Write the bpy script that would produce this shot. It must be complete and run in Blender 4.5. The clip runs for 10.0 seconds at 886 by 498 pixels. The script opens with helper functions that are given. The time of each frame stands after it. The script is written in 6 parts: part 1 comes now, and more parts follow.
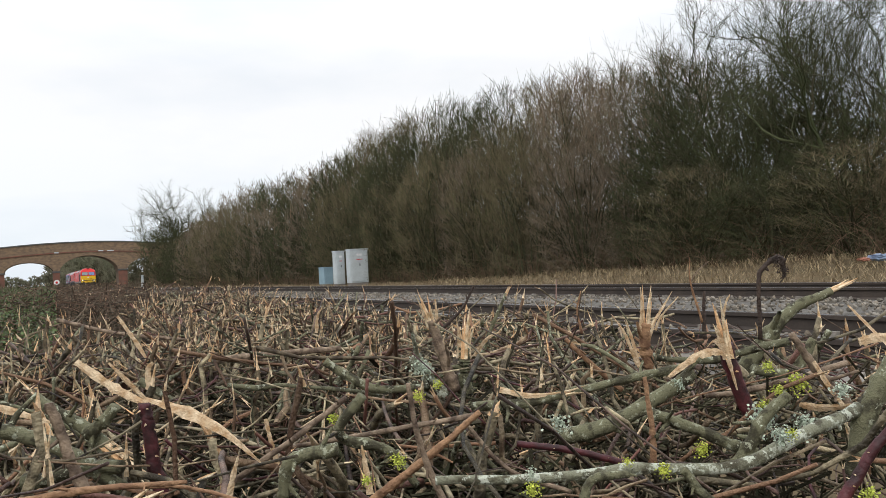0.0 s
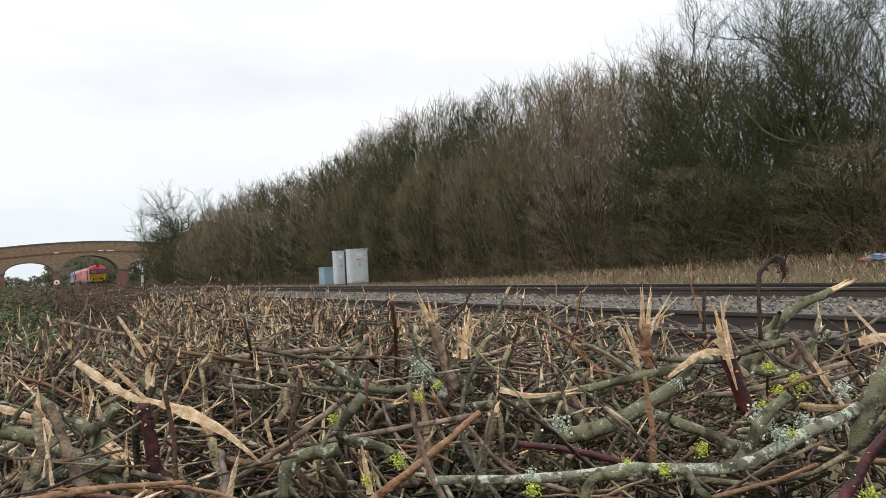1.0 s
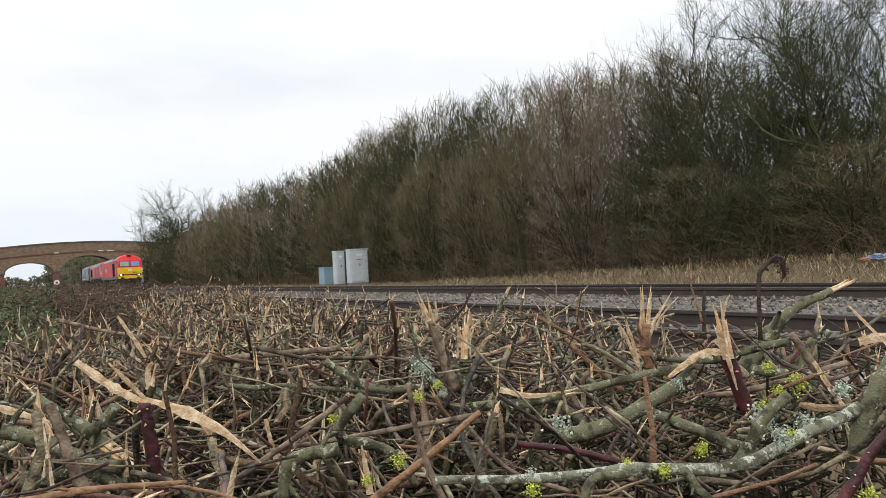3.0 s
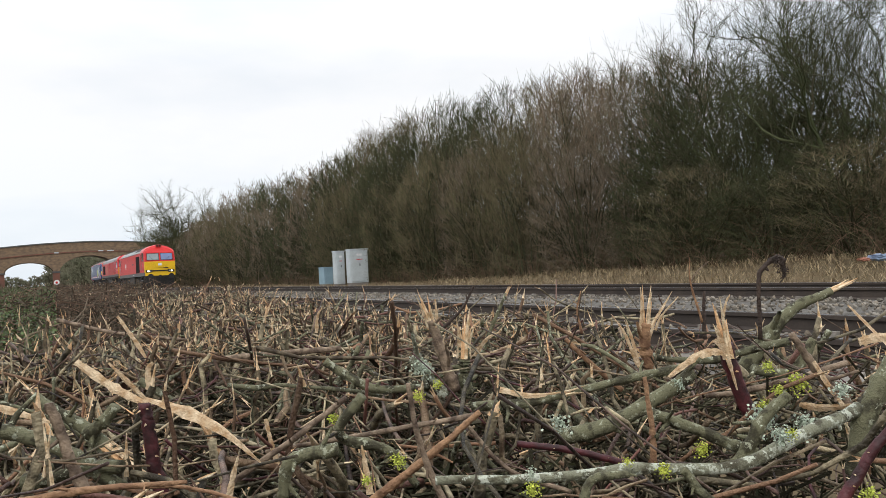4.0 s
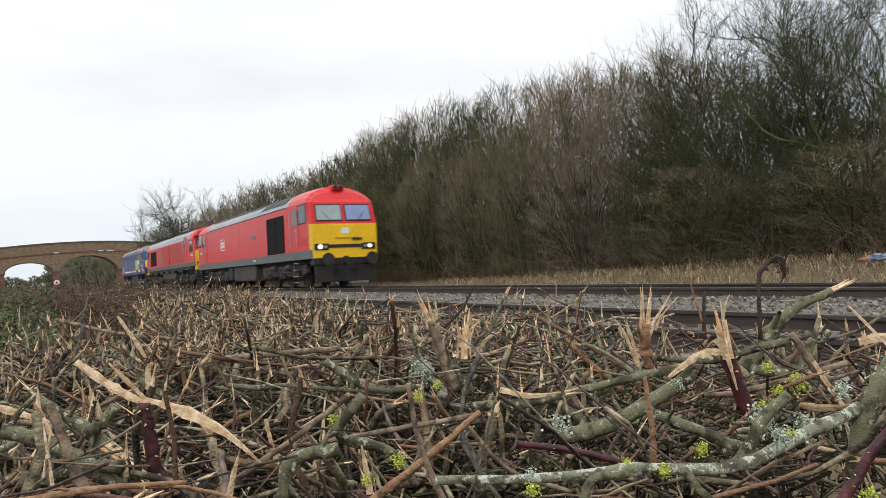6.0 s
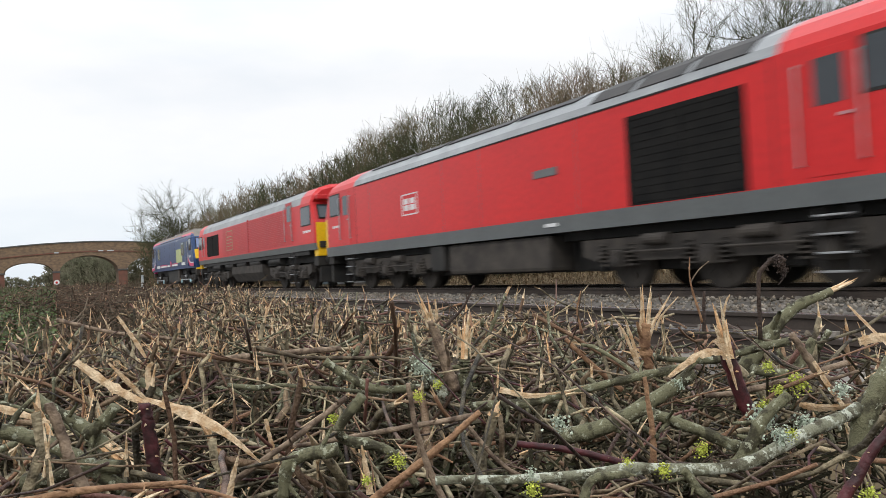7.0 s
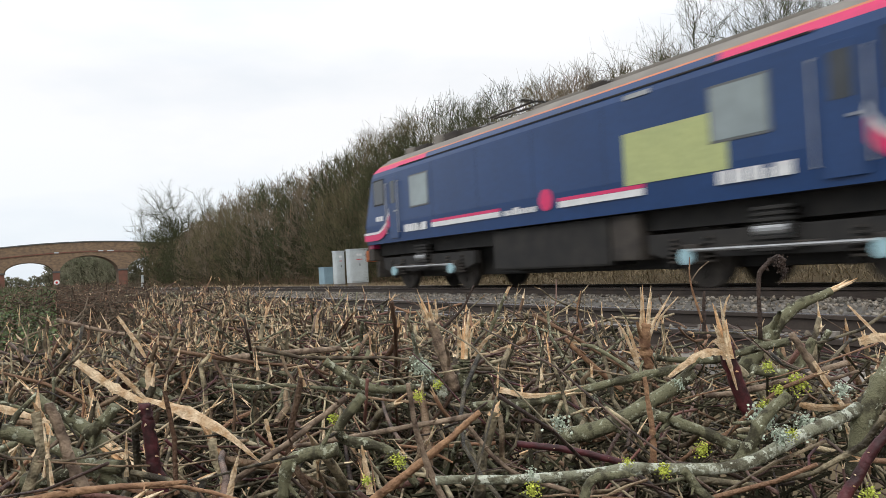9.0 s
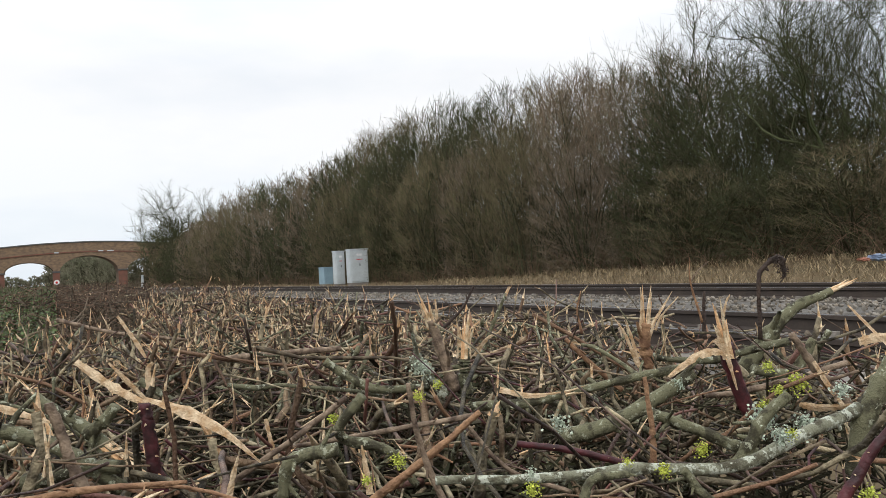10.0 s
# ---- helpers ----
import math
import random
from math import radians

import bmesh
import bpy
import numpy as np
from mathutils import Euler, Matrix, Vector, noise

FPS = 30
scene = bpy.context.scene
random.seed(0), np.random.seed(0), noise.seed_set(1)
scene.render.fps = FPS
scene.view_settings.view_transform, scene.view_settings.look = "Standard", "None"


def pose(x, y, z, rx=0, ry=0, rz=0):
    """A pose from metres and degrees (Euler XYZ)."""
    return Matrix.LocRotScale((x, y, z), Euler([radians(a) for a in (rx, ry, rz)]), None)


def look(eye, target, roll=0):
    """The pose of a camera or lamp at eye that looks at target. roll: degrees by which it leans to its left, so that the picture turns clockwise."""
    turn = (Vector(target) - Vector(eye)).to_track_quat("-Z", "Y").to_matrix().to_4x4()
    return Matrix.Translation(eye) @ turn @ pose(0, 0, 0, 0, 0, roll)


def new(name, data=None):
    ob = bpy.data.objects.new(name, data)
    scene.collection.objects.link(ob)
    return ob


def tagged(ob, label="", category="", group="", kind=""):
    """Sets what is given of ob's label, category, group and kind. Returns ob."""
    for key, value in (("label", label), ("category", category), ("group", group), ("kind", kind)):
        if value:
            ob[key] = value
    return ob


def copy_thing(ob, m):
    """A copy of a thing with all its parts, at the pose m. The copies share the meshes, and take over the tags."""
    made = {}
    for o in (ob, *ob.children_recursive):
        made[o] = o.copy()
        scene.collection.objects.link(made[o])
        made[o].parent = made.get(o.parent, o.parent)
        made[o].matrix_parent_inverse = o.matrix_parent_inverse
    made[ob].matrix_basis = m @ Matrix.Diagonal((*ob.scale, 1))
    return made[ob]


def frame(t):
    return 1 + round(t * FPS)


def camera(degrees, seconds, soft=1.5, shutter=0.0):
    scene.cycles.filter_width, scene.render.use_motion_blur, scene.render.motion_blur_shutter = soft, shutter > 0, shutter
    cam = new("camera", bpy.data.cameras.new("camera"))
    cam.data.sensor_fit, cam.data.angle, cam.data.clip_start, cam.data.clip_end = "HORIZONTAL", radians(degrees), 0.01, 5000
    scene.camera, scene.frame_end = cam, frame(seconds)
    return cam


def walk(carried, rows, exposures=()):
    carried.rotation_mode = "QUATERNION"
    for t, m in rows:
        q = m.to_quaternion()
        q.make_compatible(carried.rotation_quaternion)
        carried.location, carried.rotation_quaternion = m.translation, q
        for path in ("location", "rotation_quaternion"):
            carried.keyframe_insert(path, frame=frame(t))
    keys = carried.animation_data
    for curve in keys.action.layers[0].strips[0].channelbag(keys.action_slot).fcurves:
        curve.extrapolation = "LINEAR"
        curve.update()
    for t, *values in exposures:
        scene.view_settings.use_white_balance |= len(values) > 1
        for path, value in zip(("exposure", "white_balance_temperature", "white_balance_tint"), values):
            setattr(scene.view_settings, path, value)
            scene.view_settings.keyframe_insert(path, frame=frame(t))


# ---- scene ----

# World: x across the line (away from the hedge), y along the line, z up from the rail tops.
cam = camera(60.81, 10.0, soft=0.8, shutter=0.3)
EYE = (0.0, 0.0, 0.529)
YAW, PITCH = radians(28.958), radians(1.459)
AIM = (EYE[0] + math.sin(YAW) * math.cos(PITCH), EYE[1] + math.cos(YAW) * math.cos(PITCH), EYE[2] + math.sin(PITCH))
walk(cam, [(0.0, look(EYE, AIM, -2.789)), (10.0, look(EYE, AIM, -2.789))])

# ---- sky and light: bright overcast ----
world = bpy.data.worlds.new("overcast_sky")
scene.world = world
world.use_nodes = True
wn, wl = world.node_tree.nodes, world.node_tree.links
wn.clear()
w_out = wn.new("ShaderNodeOutputWorld")
w_bg = wn.new("ShaderNodeBackground")
w_sky = wn.new("ShaderNodeTexSky")
w_sky.sky_type = "NISHITA"
w_sky.sun_disc = False
w_sky.sun_elevation, w_sky.sun_rotation = radians(38), radians(150)
w_dim = wn.new("ShaderNodeVectorMath")
w_dim.operation = "SCALE"
w_dim.inputs["Scale"].default_value = 0.10
w_co = wn.new("ShaderNodeTexCoord")
w_map = wn.new("ShaderNodeMapping")
w_map.inputs["Scale"].default_value = (1.0, 1.0, 3.2)
w_noise = wn.new("ShaderNodeTexNoise")
w_noise.inputs["Scale"].default_value = 1.7
w_noise.inputs["Detail"].default_value = 6.0
w_ramp = wn.new("ShaderNodeValToRGB")
w_ramp.color_ramp.elements[0].position, w_ramp.color_ramp.elements[0].color = 0.36, (0.84, 0.90, 0.97, 1)
w_ramp.color_ramp.elements[1].position, w_ramp.color_ramp.elements[1].color = 0.60, (1.06, 1.06, 1.07, 1)
w_mix = wn.new("ShaderNodeMix")
w_mix.data_type = "RGBA"
w_mix.inputs["Factor"].default_value = 0.90
wl.new(w_co.outputs["Generated"], w_map.inputs["Vector"])
wl.new(w_map.outputs["Vector"], w_noise.inputs["Vector"])
wl.new(w_noise.outputs["Fac"], w_ramp.inputs["Fac"])
wl.new(w_sky.outputs["Color"], w_dim.inputs[0])
wl.new(w_dim.outputs["Vector"], w_mix.inputs["A"])
wl.new(w_ramp.outputs["Color"], w_mix.inputs["B"])
w_sep = wn.new("ShaderNodeSeparateXYZ")
w_low = wn.new("ShaderNodeMapRange")
w_low.inputs["From Min"].default_value, w_low.inputs["From Max"].default_value = 0.0, 0.17
w_tint = wn.new("ShaderNodeMix")
w_tint.data_type = "RGBA"
w_tint.inputs["A"].default_value, w_tint.inputs["B"].default_value = (0.88, 0.93, 0.98, 1), (1, 1, 1, 1)
w_mul = wn.new("ShaderNodeVectorMath")
w_mul.operation = "MULTIPLY"
wl.new(w_co.outputs["Generated"], w_sep.inputs["Vector"])
wl.new(w_sep.outputs["Z"], w_low.inputs["Value"])
wl.new(w_low.outputs["Result"], w_tint.inputs["Factor"])
wl.new(w_mix.outputs["Result"], w_mul.inputs[0])
wl.new(w_tint.outputs["Result"], w_mul.inputs[1])
wl.new(w_mul.outputs["Vector"], w_bg.inputs["Color"])
# an overcast sky is two to three times as bright overhead as at the horizon
w_high = wn.new("ShaderNodeMapRange")
w_high.inputs["From Min"].default_value, w_high.inputs["From Max"].default_value = 0.25, 1.0
w_high.inputs["To Min"].default_value, w_high.inputs["To Max"].default_value = 1.0, 2.05
wl.new(w_sep.outputs["Z"], w_high.inputs["Value"])
wl.new(w_high.outputs["Result"], w_bg.inputs["Strength"])
wl.new(w_bg.outputs["Background"], w_out.inputs["Surface"])

sun_data = bpy.data.lights.new("sun", "SUN")
sun_data.energy, sun_data.angle, sun_data.color = 1.1, radians(12), (1.0, 0.97, 0.92)
sun = new("sun", sun_data)
sun.matrix_world = look((-30, -25, 40), (6, 12, 0))
scene.view_settings.exposure = 0.0


# ---- materials ----
def mat(name, c1, c2=None, rough=0.7, metal=0.0, scale=6.0, fine=60.0, bump=0.15, vary="", spread=0.35, c3=None, stretch=(1, 1, 1), spec=0.4, contrast=0.2):
    """A procedural surface: two colours mixed by coarse noise, a fine grain on top, and relief."""
    m = bpy.data.materials.new(name)
    m.use_nodes = True
    n, l = m.node_tree.nodes, m.node_tree.links
    b = n["Principled BSDF"]
    b.inputs["Roughness"].default_value, b.inputs["Metallic"].default_value = rough, metal
    b.inputs["Specular IOR Level"].default_value = spec
    co = n.new("ShaderNodeTexCoord")
    mp = n.new("ShaderNodeMapping")
    mp.inputs["Scale"].default_value = stretch
    l.new(co.outputs["Object"], mp.inputs["Vector"])
    big = n.new("ShaderNodeTexNoise")
    big.inputs["Scale"].default_value, big.inputs["Detail"].default_value = scale, 5.0
    l.new(mp.outputs["Vector"], big.inputs["Vector"])
    small = n.new("ShaderNodeTexNoise")
    small.inputs["Scale"].default_value, small.inputs["Detail"].default_value = fine, 4.0
    l.new(mp.outputs["Vector"], small.inputs["Vector"])
    ramp = n.new("ShaderNodeValToRGB")
    ramp.color_ramp.elements[0].position, ramp.color_ramp.elements[0].color = 0.5 - contrast, (*c1, 1)
    ramp.color_ramp.elements[1].position, ramp.color_ramp.elements[1].color = 0.5 + contrast, (*(c2 or c1), 1)
    l.new(big.outputs["Fac"], ramp.inputs["Fac"])
    colour = ramp.outputs["Color"]
    if vary:
        src = n.new("ShaderNodeObjectInfo").outputs["Random"] if vary == "object" else n.new("ShaderNodeNewGeometry").outputs["Random Per Island"]
        if c3:
            pick = n.new("ShaderNodeMapRange")
            pick.inputs["From Min"].default_value, pick.inputs["From Max"].default_value = 0.45, 0.95
            l.new(src, pick.inputs["Value"])
            mx = n.new("ShaderNodeMix")
            mx.data_type = "RGBA"
            l.new(pick.outputs["Result"], mx.inputs["Factor"])
            l.new(colour, mx.inputs["A"])
            mx.inputs["B"].default_value = (*c3, 1)
            colour = mx.outputs["Result"]
        mul = n.new("ShaderNodeMath")
        mul.operation = "MULTIPLY"
        mul.inputs[1].default_value = 7.31
        l.new(src, mul.inputs[0])
        fr = n.new("ShaderNodeMath")
        fr.operation = "FRACT"
        l.new(mul.outputs[0], fr.inputs[0])
        val = n.new("ShaderNodeMapRange")
        val.inputs["To Min"].default_value, val.inputs["To Max"].default_value = 1 - spread, 1 + spread
        l.new(fr.outputs[0], val.inputs["Value"])
        sc = n.new("ShaderNodeVectorMath")
        sc.operation = "SCALE"
        l.new(colour, sc.inputs[0])
        l.new(val.outputs["Result"], sc.inputs["Scale"])
        colour = sc.outputs["Vector"]
    grain = n.new("ShaderNodeMapRange")
    grain.inputs["To Min"].default_value, grain.inputs["To Max"].default_value = 0.75, 1.25
    l.new(small.outputs["Fac"], grain.inputs["Value"])
    g2 = n.new("ShaderNodeVectorMath")
    g2.operation = "SCALE"
    l.new(colour, g2.inputs[0])
    l.new(grain.outputs["Result"], g2.inputs["Scale"])
    l.new(g2.outputs["Vector"], b.inputs["Base Color"])
    if bump:
        bp = n.new("ShaderNodeBump")
        bp.inputs["Strength"].default_value, bp.inputs["Distance"].default_value = bump, 0.01
        l.new(small.outputs["Fac"], bp.inputs["Height"])
        l.new(bp.outputs["Normal"], b.inputs["Normal"])
    return m


def bark(name, dark, mid, pale, edge):
    """Living bark: a dark mossy ground, a green-grey skin over most of it, and crusts of pale lichen with sharp edges."""
    m = bpy.data.materials.new(name)
    m.use_nodes = True
    n, l = m.node_tree.nodes, m.node_tree.links
    b = n["Principled BSDF"]
    b.inputs["Roughness"].default_value = 0.72
    b.inputs["Specular IOR Level"].default_value = 0.25
    co = n.new("ShaderNodeTexCoord")
    def noise(scale, detail, rough):
        t = n.new("ShaderNodeTexNoise")
        t.inputs["Scale"].default_value, t.inputs["Detail"].default_value, t.inputs["Roughness"].default_value = scale, detail, rough
        l.new(co.outputs["Object"], t.inputs["Vector"])
        return t.outputs["Fac"]
    def step(src, a, b2):
        q = n.new("ShaderNodeMapRange")
        q.interpolation_type = "SMOOTHSTEP"
        q.inputs["From Min"].default_value, q.inputs["From Max"].default_value = a, b2
        l.new(src, q.inputs["Value"])
        return q.outputs["Result"]
    def mix(f, a, c):
        q = n.new("ShaderNodeMix")
        q.data_type = "RGBA"
        l.new(f, q.inputs["Factor"])
        for src, key in ((a, "A"), (c, "B")):
            if isinstance(src, tuple):
                q.inputs[key].default_value = (*src, 1)
            else:
                l.new(src, q.inputs[key])
        return q.outputs["Result"]
    moss, crust, speck = noise(42, 6, 0.6), noise(75, 7, 0.7), noise(420, 3, 0.6)
    c = mix(step(moss, 0.40, 0.54), dark, mid)
    c = mix(step(crust, edge, edge + 0.05), c, pale)
    c = mix(step(speck, 0.60, 0.70), c, tuple(v * 0.35 for v in mid))
    rnd = n.new("ShaderNodeNewGeometry").outputs["Random Per Island"]
    tone = n.new("ShaderNodeMapRange")
    tone.inputs["To Min"].default_value, tone.inputs["To Max"].default_value = 0.65, 1.25
    l.new(rnd, tone.inputs["Value"])
    sc = n.new("ShaderNodeVectorMath")
    sc.operation = "SCALE"
    l.new(c, sc.inputs[0])
    l.new(tone.outputs["Result"], sc.inputs["Scale"])
    l.new(sc.outputs["Vector"], b.inputs["Base Color"])
    add = n.new("ShaderNodeMath")
    l.new(crust, add.inputs[0])
    l.new(speck, add.inputs[1])
    bp = n.new("ShaderNodeBump")
    bp.inputs["Strength"].default_value, bp.inputs["Distance"].default_value = 0.7, 0.004
    l.new(add.outputs[0], bp.inputs["Height"])
    l.new(bp.outputs["Normal"], b.inputs["Normal"])
    return m


def glow(name, colour, strength):
    m = bpy.data.materials.new(name)
    m.use_nodes = True
    b = m.node_tree.nodes["Principled BSDF"]
    b.inputs["Base Color"].default_value = (*colour, 1)
    b.inputs["Emission Color"].default_value = (*colour, 1)
    b.inputs["Emission Strength"].default_value = strength
    return m


RED = mat("red_paint", (0.60, 0.018, 0.018), (0.53, 0.018, 0.020), 0.36, scale=0.6, fine=9, bump=0.02, spec=0.3)
RED_DULL = mat("dull_red_paint", (0.47, 0.024, 0.026), (0.40, 0.028, 0.030), 0.42, scale=0.8, fine=9, bump=0.02, spec=0.3)
YELLOW = mat("yellow_paint", (0.80, 0.50, 0.012), (0.70, 0.42, 0.015), 0.4, scale=1.5, fine=12, bump=0.02)
STRIPE = mat("grey_stripe_paint", (0.125, 0.135, 0.135), (0.10, 0.108, 0.11), 0.45, scale=0.8, fine=14, bump=0.03)
ROOF_GREY = mat("roof_grey_paint", (0.30, 0.32, 0.33), (0.18, 0.19, 0.20), 0.38, scale=1.2, fine=14, bump=0.04)
ROOF_DARK = mat("sooty_roof", (0.030, 0.030, 0.032), (0.055, 0.052, 0.05), 0.7, scale=2, fine=20)
ROOF_BUFF = mat("weathered_buff_roof", (0.22, 0.20, 0.17), (0.15, 0.135, 0.12), 0.7, scale=1.5, fine=20)
BLACK = mat("black_underframe", (0.012, 0.012, 0.012), (0.030, 0.027, 0.024), 0.75, scale=3, fine=30)
DIRTY = mat("brake_dust_grey", (0.066, 0.056, 0.047), (0.025, 0.022, 0.020), 0.85, scale=3, fine=30)
BLUE = mat("navy_paint", (0.013, 0.048, 0.150), (0.011, 0.040, 0.125), 0.35, scale=0.7, fine=10, bump=0.02)
BUFF_MARK = mat("faded_buff_vinyl", (0.52, 0.40, 0.25), (0.42, 0.30, 0.20), 0.5, scale=3, fine=20, bump=0.02)
PINK = mat("magenta_paint", (0.62, 0.03, 0.13), None, 0.4, scale=2, fine=12, bump=0.02)
WHITE = mat("white_paint", (0.72, 0.72, 0.72), (0.62, 0.62, 0.62), 0.45, scale=3, fine=20, bump=0.02)
LIME = mat("pale_green_vinyl", (0.42, 0.46, 0.20), (0.38, 0.42, 0.19), 0.5, scale=2, fine=14, bump=0.02)
ORANGE = mat("orange_paint", (0.55, 0.17, 0.06), (0.42, 0.13, 0.05), 0.55, bump=0.02)
SILVER = mat("bare_steel", (0.45, 0.46, 0.47), (0.3, 0.3, 0.3), 0.4, 0.7, scale=4, fine=30)
PALE_BLUE = mat("pale_blue_paint", (0.35, 0.55, 0.60), (0.3, 0.45, 0.5), 0.5)
GLASS = mat("cab_glass", (0.035, 0.042, 0.05), (0.028, 0.034, 0.04), 0.08, 0.0, scale=1, fine=3, bump=0.0, spec=0.5)
GLASS_BLUE = mat("blue_cab_glass", (0.14, 0.20, 0.38), (0.12, 0.17, 0.34), 0.06, 0.0, scale=1, fine=3, bump=0.0, spec=0.9)
GLASS_PALE = mat("grey_cab_glass", (0.22, 0.27, 0.27), (0.18, 0.22, 0.23), 0.06, 0.0, scale=1, fine=3, bump=0.0, spec=0.9)
# near-black paint stands in for the shade inside the intake openings
GRILLE_DARK = mat("shadowed_grille_black", (0.010, 0.010, 0.010), (0.018, 0.017, 0.016), 0.8, scale=3, fine=30, spec=0.1)
LAMP = glow("lit_headlight", (1.0, 0.93, 0.75), 2.5)
RAIL_SIDE = mat("rusty_rail_side", (0.060, 0.045, 0.036), (0.036, 0.029, 0.025), 0.8, scale=4, fine=40)
RAIL_TOP = mat("polished_rail_head", (0.40, 0.40, 0.42), (0.30, 0.30, 0.32), 0.28, 0.9, scale=3, fine=40, bump=0.03)
CONCRETE = mat("sleeper_concrete", (0.26, 0.24, 0.21), (0.18, 0.16, 0.14), 0.9, scale=3, fine=40, spec=0.1)
STONE = mat("granite_ballast", (0.245, 0.225, 0.195), (0.145, 0.130, 0.110), 0.9, scale=9, fine=90, vary="island", spread=0.5, c3=(0.21, 0.175, 0.135), spec=0.1)
BALLAST = mat("ballast_bed", (0.19, 0.178, 0.16), (0.09, 0.083, 0.075), 0.95, scale=14, fine=45, bump=1.0, spec=0.1)
GROUND = mat("grassy_earth", (0.15, 0.11, 0.065), (0.085, 0.068, 0.04), 0.95, scale=1.2, fine=25, bump=0.6, spec=0.1)
GRASS = mat("dead_grass", (0.40, 0.315, 0.195), (0.25, 0.195, 0.12), 0.9, scale=1.5, fine=20, vary="island", spread=0.45, c3=(0.15, 0.11, 0.07), bump=0, spec=0.1)
BRICK = mat("weathered_brick", (0.225, 0.152, 0.092), (0.130, 0.092, 0.064), 0.9, scale=2.6, fine=11, bump=0.3, stretch=(0.8, 1, 1.6), contrast=0.16)
BRICK_RED = mat("red_pier_brick", (0.19, 0.080, 0.055), (0.12, 0.062, 0.045), 0.9, scale=1.5, fine=6, bump=0.3)
COPING = mat("dark_coping_stone", (0.06, 0.062, 0.062), (0.09, 0.088, 0.08), 0.9, scale=2, fine=12)
CABINET = mat("galvanised_grey_paint", (0.50, 0.54, 0.55), (0.42, 0.46, 0.47), 0.5, scale=2.5, fine=30, bump=0.04)
CAB_BLUE = mat("pale_blue_cabinet_paint", (0.25, 0.36, 0.42), (0.20, 0.30, 0.36), 0.55, scale=3, fine=30, bump=0.04)
BARK_A = mat("brown_twig_bark", (0.155, 0.124, 0.078), (0.104, 0.088, 0.052), 0.9, scale=0.25, fine=8, vary="island", spread=0.30, c3=(0.108, 0.107, 0.050), bump=0, spec=0.1)
BARK_B = mat("grey_twig_bark", (0.190, 0.156, 0.114), (0.129, 0.110, 0.080), 0.9, scale=0.25, fine=8, vary="island", spread=0.30, c3=(0.190, 0.137, 0.091), bump=0, spec=0.1)
BARK_C = mat("olive_tree_bark", (0.074, 0.085, 0.038), (0.045, 0.051, 0.026), 0.9, scale=0.4, fine=8, vary="island", spread=0.30, c3=(0.072, 0.063, 0.039), bump=0, spec=0.1)
TRUNK = mat("dark_mossy_stem_bark", (0.062, 0.064, 0.032), (0.036, 0.035, 0.022), 0.9, scale=1.5, fine=14, vary="island", spread=0.4, bump=0.3, spec=0.1)
BRAMBLE = mat("dead_bramble", (0.162, 0.102, 0.068), (0.111, 0.076, 0.051), 0.9, scale=1, fine=9, vary="island", spread=0.5, c3=(0.076, 0.076, 0.038), bump=0, spec=0.1)
TWIG = mat("hedge_twig_bark", (0.33, 0.275, 0.175), (0.052, 0.042, 0.027), 0.6, scale=38, fine=240, vary="island", spread=0.75, c3=(0.165, 0.090, 0.052), bump=0.6, contrast=0.11, spec=0.25)
# brown-black for inner twigs: the hedge's inner shade is painted into it
SHADED_TWIG = mat("shaded_dead_inner_twig", (0.060, 0.050, 0.032), (0.026, 0.022, 0.014), 0.9, scale=40, fine=240, vary="island", spread=0.5, c3=(0.045, 0.046, 0.024), bump=0.5, spec=0.1)
DARK_TWIG = mat("purple_brown_hedge_bark", (0.135, 0.088, 0.066), (0.036, 0.025, 0.020), 0.55, scale=34, fine=220, vary="island", spread=0.6, c3=(0.115, 0.050, 0.038), bump=0.5, contrast=0.12, spec=0.3)
TWIG_FAR = mat("uncut_hedge_bark", (0.115, 0.09, 0.062), (0.07, 0.055, 0.04), 0.8, scale=6, fine=90, vary="island", spread=0.6, c3=(0.13, 0.078, 0.055), bump=0.3, spec=0.1)
TWIG_GREEN = bark("green_grey_branch_bark", (0.050, 0.045, 0.026), (0.155, 0.150, 0.088), (0.36, 0.37, 0.27), 0.56)
TWIG_PINK = mat("dull_brown_bark", (0.29, 0.215, 0.15), (0.085, 0.058, 0.042), 0.7, scale=60, fine=260, bump=0.45, contrast=0.14, spec=0.2)
BARK_ORANGE = mat("orange_brown_bark", (0.34, 0.20, 0.11), (0.16, 0.085, 0.05), 0.7, scale=60, fine=260, bump=0.45, contrast=0.14, spec=0.2)
LICHEN_BARK = bark("lichened_grey_bark", (0.070, 0.062, 0.038), (0.21, 0.21, 0.145), (0.47, 0.49, 0.40), 0.50)
DEAD_STEM = mat("dark_dead_stem", (0.070, 0.045, 0.032), (0.035, 0.024, 0.02), 0.8, scale=40, fine=220, bump=0.6)
SPLIT = mat("torn_pale_wood", (0.80, 0.66, 0.46), (0.42, 0.27, 0.14), 0.75, scale=90, fine=420, vary="island", spread=0.25, c3=(0.62, 0.38, 0.20), bump=0.5, contrast=0.13, spec=0.2)
RED_STEM = mat("dark_red_bramble_stem", (0.030, 0.011, 0.012), (0.090, 0.022, 0.025), 0.5, scale=60, fine=200, bump=0.25, contrast=0.12, spec=0.3)
# litter colour taken near black to stand in for shade between the twigs
SHADE_LITTER = mat("shade_black_leaf_litter", (0.020, 0.016, 0.010), (0.009, 0.007, 0.005), 1.0, scale=18, fine=120, bump=0.6, spec=0.02)
